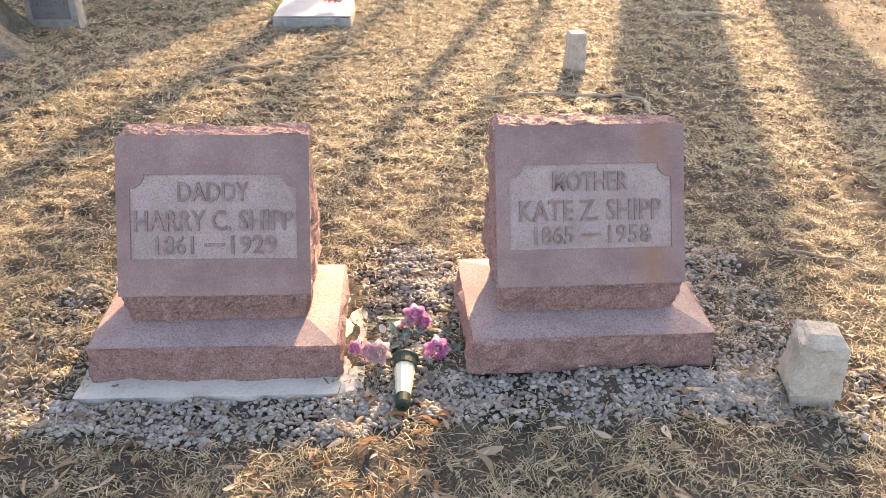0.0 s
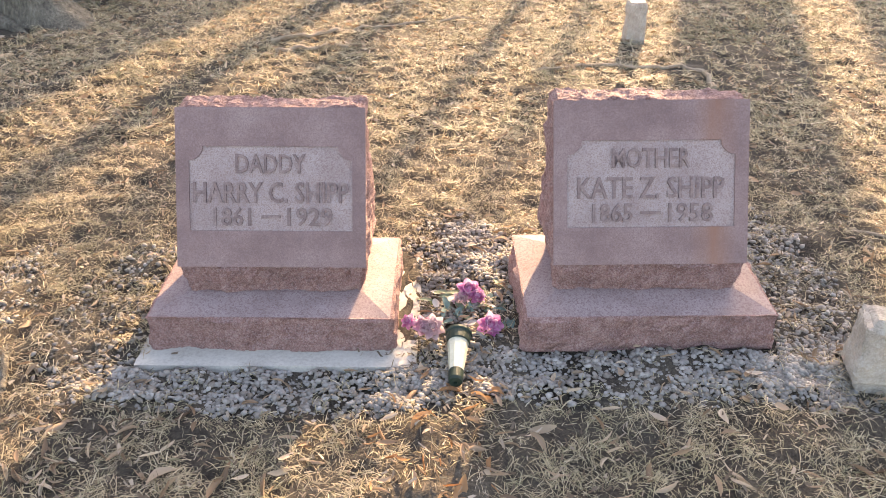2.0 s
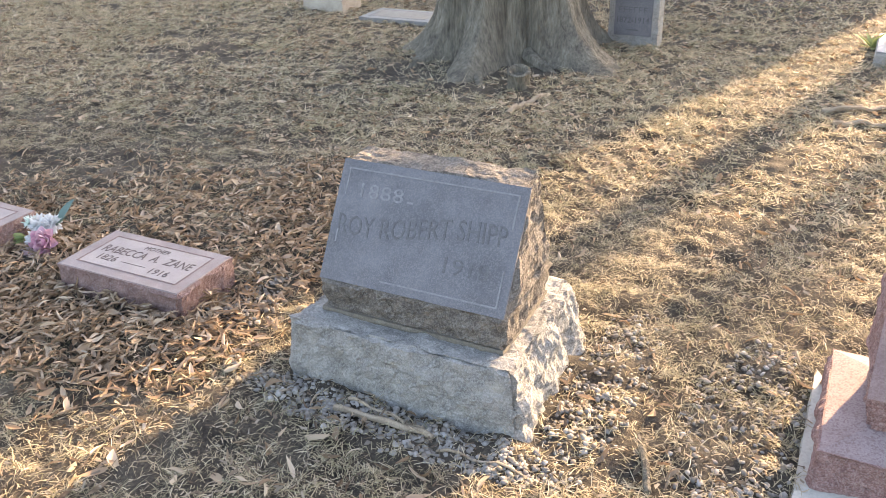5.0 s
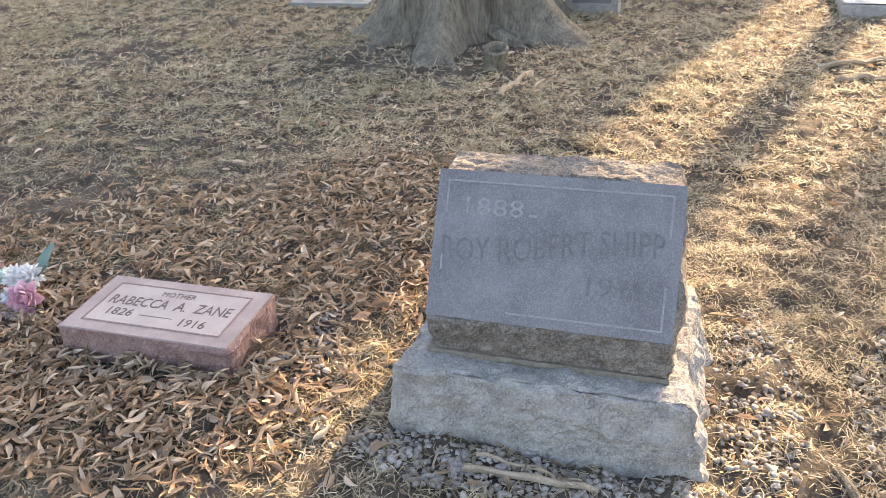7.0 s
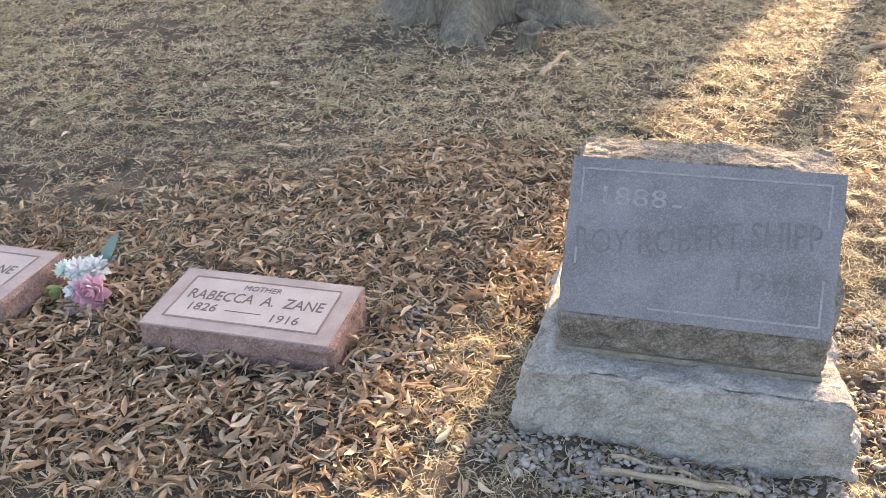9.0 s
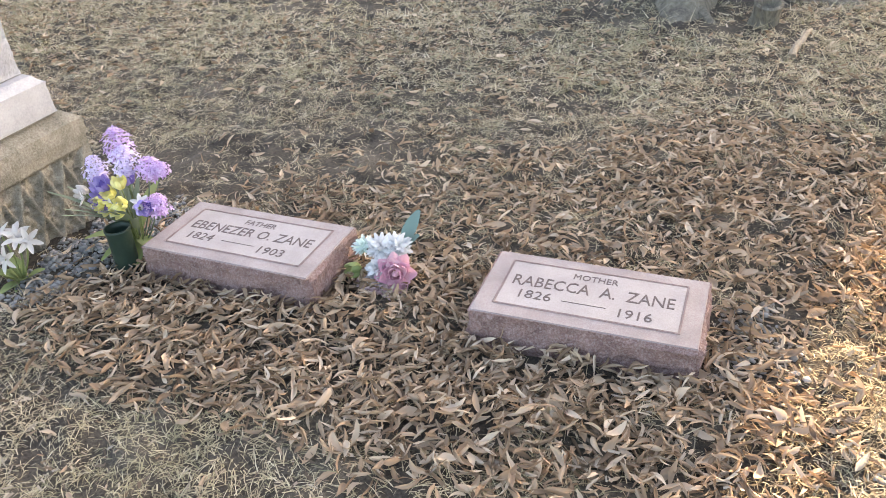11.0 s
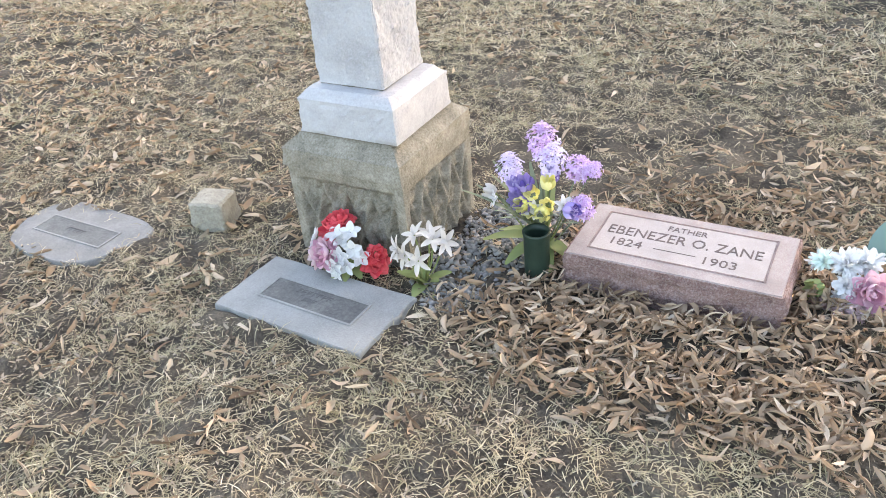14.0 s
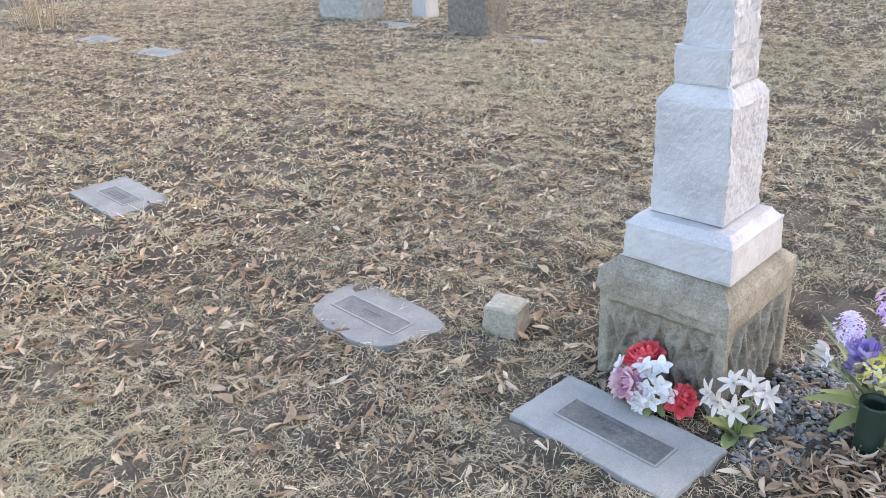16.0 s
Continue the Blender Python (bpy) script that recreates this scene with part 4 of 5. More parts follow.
# ---- the big tree ----
def big_tree():
    t = thing("tree", -3.03, 4.02, -0.06, "large old tree with furrowed bark and flaring roots", "tree")
    xs, zs = 150, np.concatenate([np.linspace(-0.10, 0.6, 26), np.linspace(0.7, 3.0, 24), np.linspace(3.4, 9.0, 15)])
    v = []
    r = random.Random(4)
    lobes = [(r.uniform(-0.3, 0.3) + 2 * math.pi * k / 9, r.uniform(0.6, 1.25)) for k in range(9)]
    for z in zs:
        for k in range(xs):
            a = 2 * math.pi * k / xs
            lobe = sum(s * max(0.0, math.cos((a - c + math.pi) % (2 * math.pi) - math.pi)) ** 34 if abs((a - c + math.pi) % (2 * math.pi) - math.pi) < 1.4 else 0 for c, s in lobes)
            flare = math.exp(-max(z, 0) / 0.16)
            rad = 0.49 * (1 - 0.035 * z) + 0.08 * math.exp(-max(z, 0) / 0.5) + flare * (0.03 + 0.34 * lobe) + 0.10 * lobe * math.exp(-max(z, 0) / 1.2) - 0.05 * (1 - min(1.0, lobe)) * math.exp(-max(z, 0) / 0.9)
            groove = noise.noise(Vector((a * 9, 0.5 * z, 3.1))) * 0.05 - abs(noise.noise(Vector((a * 15, 1.2 * z, 7.7)))) * 0.06
            rad += groove
            v.append((rad * math.cos(a), rad * math.sin(a), z))
    f = []
    for i in range(len(zs) - 1):
        for k in range(xs):
            a, b = i * xs + k, i * xs + (k + 1) % xs
            f.append((a, b, b + xs, a + xs))
    part("trunk", fast_mesh("trunk", np.array(v), np.array(f)), BARK, t, smooth=True)
    limbs = (((0, 0, 7), (1.2, 0.6, 9.2), (3.0, 1.2, 11)), ((0, 0, 8), (-1.4, 0.5, 10), (-3.2, 1.0, 12)), ((0, 0, 8.6), (0.2, -1.0, 10.6), (0.6, -2.4, 13)), ((0, 0, 8.8), (0.1, 0.8, 11.5), (0, 1.6, 14)))
    for k, pts in enumerate(limbs):
        part("limb", tube(pts, (0.24, 0.16, 0.05), 10, 0.08, k), BARK, t)
    for k in range(4):
        a = -2.7 + 0.62 * k
        ln = 0.35 + 0.15 * (k % 3)
        pts = [(q * math.cos(a + 0.1 * math.sin(5 * q + k)), q * math.sin(a + 0.1 * math.sin(5 * q + k)), 0.075 - 0.10 * (q - 0.5) / ln) for q in np.linspace(0.5, 0.5 + ln, 8)]
        part("root", tube(pts, np.linspace(0.07, 0.02, 8), 8, 0.12, k), BARK, t)
    knob = part("root_knob", lathe([(0.10, -0.10), (0.075, 0.03), (0.078, 0.085), (0.082, 0.105), (0.066, 0.112), (0.048, 0.10), (0.036, 0.07), (0.0, 0.065)], 14), BARK, t, "cut root knob with a hollow top", pose(0.48, -1.00, 0.04, 16, 6))
    return t


big_tree()


# ---- unseen trees, added toward the sun so their trunks shade the ground ----
def unseen_bare_tree(p, y, radius, label, seed, tall=9.0):
    r = random.Random(seed)
    t = thing("tree", p + SUN_DX * y, y, -0.1, label, "tree", "trees toward the sun")
    zs = np.linspace(0, tall, 14)
    pts = [(r.uniform(-0.03, 0.03) * (i > 0), 0.0, z) for i, z in enumerate(zs)]
    part("trunk", tube(pts, radius * (1.0 - 0.03 * zs) + 0.25 * radius * np.exp(-zs / 0.4), 16, 0.05, seed), BARK, t)
    for k in range(6):
        a, z = r.uniform(0, 6.28), tall * r.uniform(0.86, 0.99)
        d = Vector((math.cos(a), math.sin(a), 1.1))
        part("limb", tube([Vector((0, 0, z)) + d * q for q in (0, 1.2, 2.6, 4.2)], [radius * s for s in (0.42, 0.3, 0.18, 0.05)], 8, 0.08, seed + k), BARK, t)
    return t


unseen_bare_tree(1.62, 14.0, 0.50, "unseen stout bare tree trunk, placed for its shadow", 81)
unseen_bare_tree(-1.62, 13.0, 0.15, "unseen young bare tree, placed for its shadow", 82)
# extra thin shade over the gravel right of the grey headstone
unseen_bare_tree(-0.95, 24.0, 0.12, "unseen slender bare tree, added to dim the ground", 88)
unseen_bare_tree(-0.05, 15.0, 0.07, "unseen slender bare sapling, placed for its thin shadow", 83)
unseen_bare_tree(0.45, 17.0, 0.06, "unseen slender bare sapling, placed for its thin shadow", 84)
unseen_bare_tree(2.78, 16.0, 0.34, "unseen bare tree trunk, placed for its shadow", 85)
unseen_bare_tree(-2.93, 14.0, 0.76, "unseen massive bare tree trunk, placed for its shadow", 86)
unseen_bare_tree(4.3, 19.0, 0.40, "unseen stout bare tree trunk, placed for its shadow", 87)


def evergreen(p, y, wide, tall, label, seed):
    """A dense conifer, unseen and added for its shade: trunk, and many drooping sprays."""
    r = np.random.default_rng(seed)
    t = thing("unseen_evergreen", p + SUN_DX * y, y, -0.1, label, "tree", "evergreens toward the sun")
    part("trunk", tube([(0, 0, 0), (0, 0, tall * 0.5), (0, 0, tall)], (0.25, 0.16, 0.03), 10, 0.05, seed), BARK, t)
    n = 7500
    q = r.random(n) ** 0.8
    rad = wide * (1 - 0.75 * q) * np.sqrt(r.uniform(0.15, 1.0, n))
    a = r.uniform(0, 2 * math.pi, n)
    place = np.stack([rad * np.cos(a), rad * np.sin(a), 0.15 + q * tall], -1)
    v = np.array([(-0.5, 0, 0), (0.5, 0, 0), (0.28, 1, -0.25), (-0.28, 1, -0.25)])
    vs, fs = scatter(v, np.array([(0, 1, 2, 3)]), place, turns(a - math.pi / 2 + r.normal(0, 0.4, n), r.normal(0, 0.3, n), r.normal(0, 0.7, n)), np.tile([[0.62, 0.95, 0.95]], (n, 1)) * r.uniform(0.6, 1.3, (n, 1)))
    part("crown", fast_mesh("crown", vs, fs), EVERGREEN, t, "dark drooping needle sprays")
    return t


EVERGREEN = leaf_material("dark conifer needles", [(0.02, 0.035, 0.015), (0.04, 0.06, 0.025)], 0.1)
# invented row out of view that keeps the left part of the ground in shade
for k, p in enumerate((-4.6, -6.4, -8.3, -10.3, -12.5, -15.0, -18.0, -21.5)):
    evergreen(p, 30.0 + (k * 37 % 5) * 0.9, 1.9, 14.5 + (k % 3), "unseen dense dark evergreen, added to cast the broad shade", 90 + k)


# ---- flowers ----
def aim(m, direction):
    return Matrix.Translation(m) @ Vector(direction).to_track_quat("Z", "Y").to_matrix().to_4x4()


def stem(parent, a, b, mat=None, r=0.0025):
    mid = (Vector(a) + Vector(b)) / 2 + Vector((0.004, 0.006, 0.0))
    return part("stem", tube([a, mid, b], (r, r, r), 5), mat or GREEN_LEAF, parent)


def tall_bouquet():
    """Lilac spikes, crocus blooms and tulips behind a dark green ground vase."""
    x, y = -4.300, -0.270
    t = thing("flower_vase", x, y, float(height(x, y)) - 0.006, "dark green plastic grave vase standing empty in leaves", "vase")
    part("cup", lathe([(0.036, -0.03), (0.038, 0.02), (0.039, 0.15), (0.042, 0.165), (0.042, 0.172), (0.037, 0.172), (0.036, 0.15), (0.033, 0.03), (0.0, 0.03)], 28), GREEN_PLASTIC, t, smooth=True)
    x, y = -4.325, -0.175
    t = thing("flower_bouquet", x, y, float(height(x, y)), "cloth bouquet of lilac spikes, violet crocus and yellow tulips", "flowers")
    root = (0, 0, 0)
    for q, (px, py, pz, ln, rad, mat) in enumerate(((-0.005, 0.03, 0.385, 0.13, 0.045, PURPLE), (0.035, 0.0, 0.345, 0.12, 0.043, LAVENDER), (-0.085, 0.0, 0.295, 0.11, 0.042, LAVENDER), (0.105, 0.02, 0.335, 0.085, 0.040, PURPLE), (0.150, 0.02, 0.355, 0.05, 0.028, PURPLE), (0.125, -0.01, 0.215, 0.075, 0.042, PURPLE))):
        stem(t, root, (px, py, 0.88 * pz - 0.008), DUSTY_LEAF)
        part("flower_spike", spike_mesh(ln * 0.82, rad * 0.92, 96, q), mat, t, at=aim((px, py, 0.88 * pz - 0.008), (px * 1.4, py, 0.5)))
    for q, (px, py, pz, d) in enumerate(((-0.055, -0.03, 0.235, (-0.2, -0.5, 1)), (-0.025, -0.04, 0.255, (0, -0.6, 1)), (-0.045, -0.05, 0.185, (-0.1, -0.8, 0.6)), (-0.025, -0.06, 0.165, (0.1, -0.8, 0.3)), (0.10, -0.05, 0.135, (0.9, -0.4, 0.2)), (0.03, 0.0, 0.265, (0.2, -0.3, 1)))):
        stem(t, root, (px, py, 0.88 * max(pz, 0.205) + 0.034))
        part("crocus", tulip_mesh(0.046, q), VIOLET, t, at=aim((px, py, 0.88 * max(pz, 0.205) + 0.034), d))
    for q, (px, py, pz, d) in enumerate(((0.0, -0.05, 0.235, (0, -0.7, 0.8)), (-0.02, -0.07, 0.215, (-0.2, -1, 0.3)), (0.0, -0.075, 0.190, (0.2, -1, 0.2)), (0.045, -0.05, 0.275, (0.1, -0.2, 1)), (0.050, -0.06, 0.215, (0.1, -0.9, 0.5)), (0.045, -0.07, 0.175, (0, -0.9, -0.1)), (-0.135, -0.03, 0.205, (-1, -0.2, 0.3)))):
        stem(t, root, (px, py, 0.88 * max(pz, 0.205) + 0.034))
        part("tulip", tulip_mesh(0.040, q), YELLOW if q < 6 else CREAM, t, at=aim((px, py, 0.88 * max(pz, 0.205) + 0.034), d))
    for q, (px, py, pz, d) in enumerate(((0.015, -0.08, 0.205, (0.2, -1, 0.5)), (0.085, -0.03, 0.165, (0.5, -0.5, 0.8)), (-0.12, -0.06, 0.13, (-0.6, -0.6, 0.3)))):
        part("blossom", star_mesh(0.032, 6, 50, 0.5, 0.3, q), WHITE, t, at=aim((px, py, 0.88 * max(pz, 0.205) + 0.034), d))
    for q, (a, ln, tilt) in enumerate(((200, 0.17, 62), (165, 0.16, 70), (235, 0.13, 80), (-20, 0.13, 72), (-55, 0.12, 80), (140, 0.20, 35), (100, 0.2, 30))):
        part("leaf", leaf_blade(ln, 0.05, 0.5), GREEN_LEAF, t, at=pose(0, 0, 0.06, 0, 0, a - 90) @ pose(0, 0, 0, -tilt))
    for q in range(16):
        a = 110 + 14 * q
        part("fern_spray", leaf_blade(0.20 + 0.03 * (q % 4), 0.022, 0.25), DUSTY_LEAF, t, at=pose(0, 0, 0.07 + 0.01 * (q % 3), 0, 0, a - 90) @ pose(0, 0, 0, -24 - 5 * (q % 4)))


tall_bouquet()


def red_bouquet():
    x, y = -4.85, -0.465
    t = thing("flower_bouquet", x, y, 0.02, "cloth bouquet of red and pink roses with white blossoms", "flowers")
    for q, (px, py, pz, s, mat, d) in enumerate(((-0.055, 0.02, 0.155, 0.062, RED, (-0.3, -0.3, 1)), (-0.040, 0.03, 0.175, 0.050, RED, (0.0, -0.1, 1)), (0.092, 0.0, 0.072, 0.050, RED, (0.6, -0.7, 0.3)), (0.100, 0.0, 0.098, 0.038, RED, (0.7, -0.3, 0.6)), (-0.050, -0.055, 0.110, 0.058, PINK, (-0.3, -1, 0.5)), (-0.095, -0.035, 0.085, 0.055, PALE_PINK, (-1, -0.5, 0.2)))):
        stem(t, (0, 0, 0), (px, py, pz))
        part("rose", rose_mesh(0.74 * s, q), mat, t, at=aim((px, py, pz - 0.015), d))
    for q, (px, py, pz, d) in enumerate(((0.005, -0.03, 0.140, (0, -0.8, 1)), (0.03, -0.02, 0.165, (0.3, -0.5, 1)), (0.045, -0.04, 0.120, (0.4, -1, 0.3)), (0.010, -0.06, 0.100, (0, -1, 0.2)), (0.03, -0.065, 0.070, (0.2, -1, 0)), (-0.005, -0.075, 0.045, (-0.2, -1, -0.3)), (-0.02, -0.03, 0.150, (-0.2, -0.5, 1)), (0.06, -0.03, 0.09, (0.7, -0.8, 0.2)), (0.0, -0.08, 0.075, (-0.1, -1, 0)), (-0.10, -0.03, 0.125, (-0.9, -0.4, 0.6)))):
        part("blossom", star_mesh(0.034, 5, 58, 0.75, 0.25, q), WHITE, t, at=aim((px, py, pz), d))
    for q in range(9):
        part("leaf", leaf_blade(0.07, 0.035, 0.5), GREEN_LEAF, t, at=pose(0, -0.01, 0.03, 0, 0, 40 * q) @ pose(0, 0, 0, -70))
    x, y = -4.605, -0.43
    t = thing("flower_bouquet", x, y, 0.01, "cream cloth lilies with green leaves standing in gravel", "flowers")
    for q, (px, py, pz, d) in enumerate(((-0.075, -0.02, 0.125, (-0.8, -0.8, 0.4)), (-0.045, -0.03, 0.115, (-0.3, -1, 0.3)), (0.005, -0.035, 0.110, (0.1, -1, 0.4)), (-0.02, 0.0, 0.175, (-0.3, -0.5, 1)), (0.045, 0.0, 0.175, (0.4, -0.5, 1)), (0.075, 0.01, 0.165, (0.9, -0.4, 0.6)), (0.02, 0.02, 0.180, (0.1, 0.0, 1)))):
        stem(t, (0, 0, 0), (px, py, pz), GREEN_LEAF, 0.003)
        part("lily", star_mesh(0.046, 6, 60, 0.40, 0.35, q + 20), CREAM, t, at=aim((px, py, pz), d))
    for q, (a, tilt, ln) in enumerate(((250, 25, 0.10), (280, 55, 0.10), (310, 70, 0.09), (200, 40, 0.09), (150, 35, 0.10), (20, 40, 0.09), (330, 35, 0.09))):
        part("leaf", leaf_blade(ln, 0.045, 0.4), GREEN_LEAF, t, at=pose(0, 0, 0.005, 0, 0, a - 90) @ pose(0, 0, 0, -tilt))


red_bouquet()


def white_bouquet():
    x, y = -3.455, -0.05
    t = thing("flower_bouquet", x, y, 0.015, "faded cloth bouquet of white carnations and a pink rose on leaves", "flowers")
    for q, (px, py, pz, s) in enumerate(((-0.02, 0.0, 0.125, 0.062), (0.03, 0.02, 0.13, 0.058), (-0.005, -0.05, 0.09, 0.050), (-0.01, -0.06, 0.055, 0.045))):
        part("carnation", carnation_mesh(0.85 * s, q + 3, 64), WHITE, t, at=aim((px, py, pz - 0.02), (px * 4, -0.5 + py * 4, 0.8)))
    part("carnation", carnation_mesh(0.042, 9, 40), MINT, t, at=aim((-0.075, 0.0, 0.105), (-0.8, -0.3, 0.6)))
    part("carnation", carnation_mesh(0.04, 10, 40), WHITE, t, at=aim((-0.085, 0.02, 0.09), (-0.9, 0, 0.4)))
    part("rose", rose_mesh(0.046, 8), PINK, t, at=aim((0.052, -0.055, 0.066), (0.45, -1, 0.5)))
    part("bud", tulip_mesh(0.045, 8), GREEN_LEAF, t, at=aim((-0.075, -0.05, 0.055), (-0.5, -1, 0.2)))
    for q, (px, py) in enumerate(((-0.04, -0.07), (0.0, -0.085), (0.035, -0.08), (-0.07, -0.05))):
        part("carnation", carnation_mesh(0.038, q + 15, 20), PALE_PINK, t, at=aim((px, py, 0.015), (px * 5, -1, 0.3)))
    for q, (a, ln) in enumerate(((80, 0.13), (20, 0.07))):
        part("leaf", leaf_blade(ln, 0.05, 0.25), TEAL_LEAF, t, at=pose(0.04, 0.03, 0.10, 0, 0, a - 90) @ pose(0, 0, 0, -35))


white_bouquet()


def fallen_vase():
    t = thing("flower_vase", 0.595, -0.325, 0.035, "fallen clear plastic cone vase with green rim and tip", "vase")
    m = aim((0, 0, 0), (0.05, 1, 0.12))
    part("cone", lathe([(0.020, 0.015), (0.022, 0.03), (0.035, 0.165)], 10), CLEAR_PLASTIC, t, "yellowed ribbed plastic cone", m)
    part("tip", lathe([(0.0, -0.005), (0.006, -0.005), (0.007, -0.012), (0.020, -0.010), (0.023, 0.0), (0.0235, 0.034), (0.021, 0.036)], 20), GREEN_PLASTIC, t, "dark green plastic tip", m)
    part("rim", lathe([(0.035, 0.15), (0.037, 0.155), (0.039, 0.185), (0.043, 0.19), (0.043, 0.198), (0.036, 0.198), (0.035, 0.16)], 20), GREEN_PLASTIC, t, "dark green plastic rim", m)
    t = thing("flower_bouquet", 0.60, -0.08, 0.03, "faded orchid pink cloth roses spilled between two headstones", "flowers")
    for q, (px, py, pz, s, mat, d) in enumerate(((0.040, 0.205, 0.030, 0.058, MAGENTA, (0.1, -0.5, 1)), (0.070, 0.185, 0.018, 0.042, MAGENTA, (0.4, -0.6, 0.7)), (0.012, 0.175, 0.012, 0.040, PALE_PINK, (-0.2, -0.8, 0.7)), (0.108, 0.005, 0.030, 0.058, MAGENTA, (0.2, -0.8, 0.8)), (-0.080, 0.005, 0.022, 0.056, PALE_PINK, (-0.2, -0.8, 0.8)), (-0.112, 0.015, 0.020, 0.045, PINK, (0.1, -0.9, 0.6)), (-0.160, 0.035, 0.020, 0.038, MAGENTA, (-0.5, -0.5, 0.7)))):
        part("rose", rose_mesh(0.56 * s, q + 30), mat, t, at=aim((px, py, pz - 0.008), d))
    r = random.Random(3)
    for q in range(76):
        px, py = r.uniform(-0.10, 0.20), r.uniform(-0.02, 0.27)
        dark = px > 0.09 or (abs(px) < 0.06 and 0.06 < py < 0.15)
        mat = (TEAL_LEAF if r.random() < 0.5 else DUSTY_LEAF) if dark else (CREAM if r.random() < 0.3 else (GREEN_LEAF if r.random() < 0.35 else DUSTY_LEAF))
        part("leaf", leaf_blade(r.uniform(0.03, 0.065), r.uniform(0.014, 0.028), 0.4), mat, t, at=pose(px, py, -0.012, 0, 0, r.uniform(0, 360)) @ pose(0, 0, 0, -r.uniform(40, 85)))


fallen_vase()


# ---- sticks and surface roots ----
def rod(name, pts, r0, r1, label, category="stick", mat=None, lift=0.6, seed=1):
    rr = random.Random(seed)
    p = np.array(pts, float)
    q = np.linspace(0, len(p) - 1, 4 * len(p))
    xs, ys = np.interp(q, np.arange(len(p)), p[:, 0]), np.interp(q, np.arange(len(p)), p[:, 1])
    rad = np.linspace(r0, r1, len(q))
    path = [(x, y, float(height(x, y)) + lift * r + 0.006 + rr.uniform(-0.003, 0.003)) for x, y, r in zip(xs, ys, rad)]
    return tagged(part(name, tube(path, rad, 7, 0.15, seed), mat or TWIG), label, category)


rod("surface_root", ((1.05, 2.53), (1.38, 2.68), (1.80, 2.63), (1.98, 2.66), (2.10, 2.54), (2.07, 2.25)), 0.009, 0.016, "pale bare root arching over the grass", "root", lift=0.9)
rod("surface_root", ((-0.66, 3.22), (-0.41, 3.30), (-0.16, 3.48), (0.15, 3.62), (0.72, 3.78)), 0.018, 0.009, "bleached surface root in sunlit grass", "root")
rod("surface_root", ((-0.58, 2.98), (-0.40, 3.02), (-0.12, 3.12)), 0.018, 0.012, "short brown surface root in sunlit grass", "root")
rod("surface_root", ((3.0, 4.83), (3.5, 4.95), (3.63, 4.64)), 0.03, 0.02, "dark surface root in the distance", "root")
rod("stick", ((2.17, 0.63), (2.34, 0.55), (2.55, 0.40)), 0.008, 0.005, "thin dark fallen stick on the grass")
rod("stick", ((-2.38, 2.44), (-2.35, 2.66), (-2.30, 2.94)), 0.022, 0.012, "bleached fallen branch near the tree roots")
rod("stick", ((-2.24, 3.28), (-2.17, 3.33), (-2.15, 3.45)), 0.008, 0.006, "short pale twig near the tree")
rod("stick", ((-1.72, -0.425), (-1.55, -0.415), (-1.38, -0.42)), 0.011, 0.009, "brown fallen stick below the grey headstone")
rod("stick", ((-1.70, -0.375), (-1.55, -0.385), (-1.42, -0.40)), 0.006, 0.004, "thin twig below the grey headstone")
rod("stick", ((-1.35, -0.455), (-1.15, -0.44), (-0.98, -0.45)), 0.005, 0.003, "thin dark twig on gravel")
rod("stick", ((-0.83, -0.20), (-0.80, -0.27), (-0.77, -0.36)), 0.012, 0.010, "stubby dark stick in dry grass", mat=BARK)
rod("stick", ((-4.23, 0.32), (-4.18, 0.42), (-4.12, 0.52)), 0.005, 0.003, "thin pale twig behind the vase flowers")
rod("stick", ((2.0, -0.45), (2.15, -0.50), (2.3, -0.48)), 0.006, 0.004, "thin twig near the small stone post")


def dry_bush():
    t = thing("dry_bush", -15.3, 1.75, 0.0, "dry leafless clump of pale stems over dark ground", "bush")
    r = random.Random(12)
    for k in range(46):
        a, q = r.uniform(0, 6.28), r.uniform(0, 0.45)
        b = (q * math.cos(a), q * math.sin(a), -0.02)
        e = (b[0] * 1.6 + r.uniform(-0.1, 0.1), b[1] * 1.6 + r.uniform(-0.1, 0.1), r.uniform(0.5, 1.1))
        part("stem", tube([b, ((b[0] + e[0]) / 2, (b[1] + e[1]) / 2, e[2] * 0.55), e], (0.008, 0.006, 0.003), 5, 0.1, k), TWIG, t)


dry_bush()


# ---- loose ground cover ----
STONES = ((-0.40, 0.40, -0.13, 0.40), (0.80, 1.61, -0.17, 0.36), (-1.96, -1.15, -0.33, 0.29), (-3.12, -2.49, -0.27, 0.06), (-4.22, -3.59, -0.29, 0.04), (-5.11, -4.66, -0.40, 0.07),
          (-5.15, -4.57, -0.82, -0.50), (-6.2, -5.70, -0.76, -0.50), (-8.3, -7.75, -0.78, -0.48), (-5.57, -5.43, -0.45, -0.30), (1.80, 1.97, -0.37, -0.20), (-0.43, 0.30, 4.45, 5.06), (-3.3, -2.4, 3.35, 4.35), (-10.3, -9.7, 4.3, 4.7),
          (-11.55, -10.95, 4.2, 4.5), (-9.45, -8.9, 4.2, 4.5), (-4.8, -4.1, 4.55, 4.95), (-13.7, -13.2, 1.6, 1.9), (-12.25, -11.75, 1.6, 1.85), (-0.42, 0.46, -0.22, 0.45))
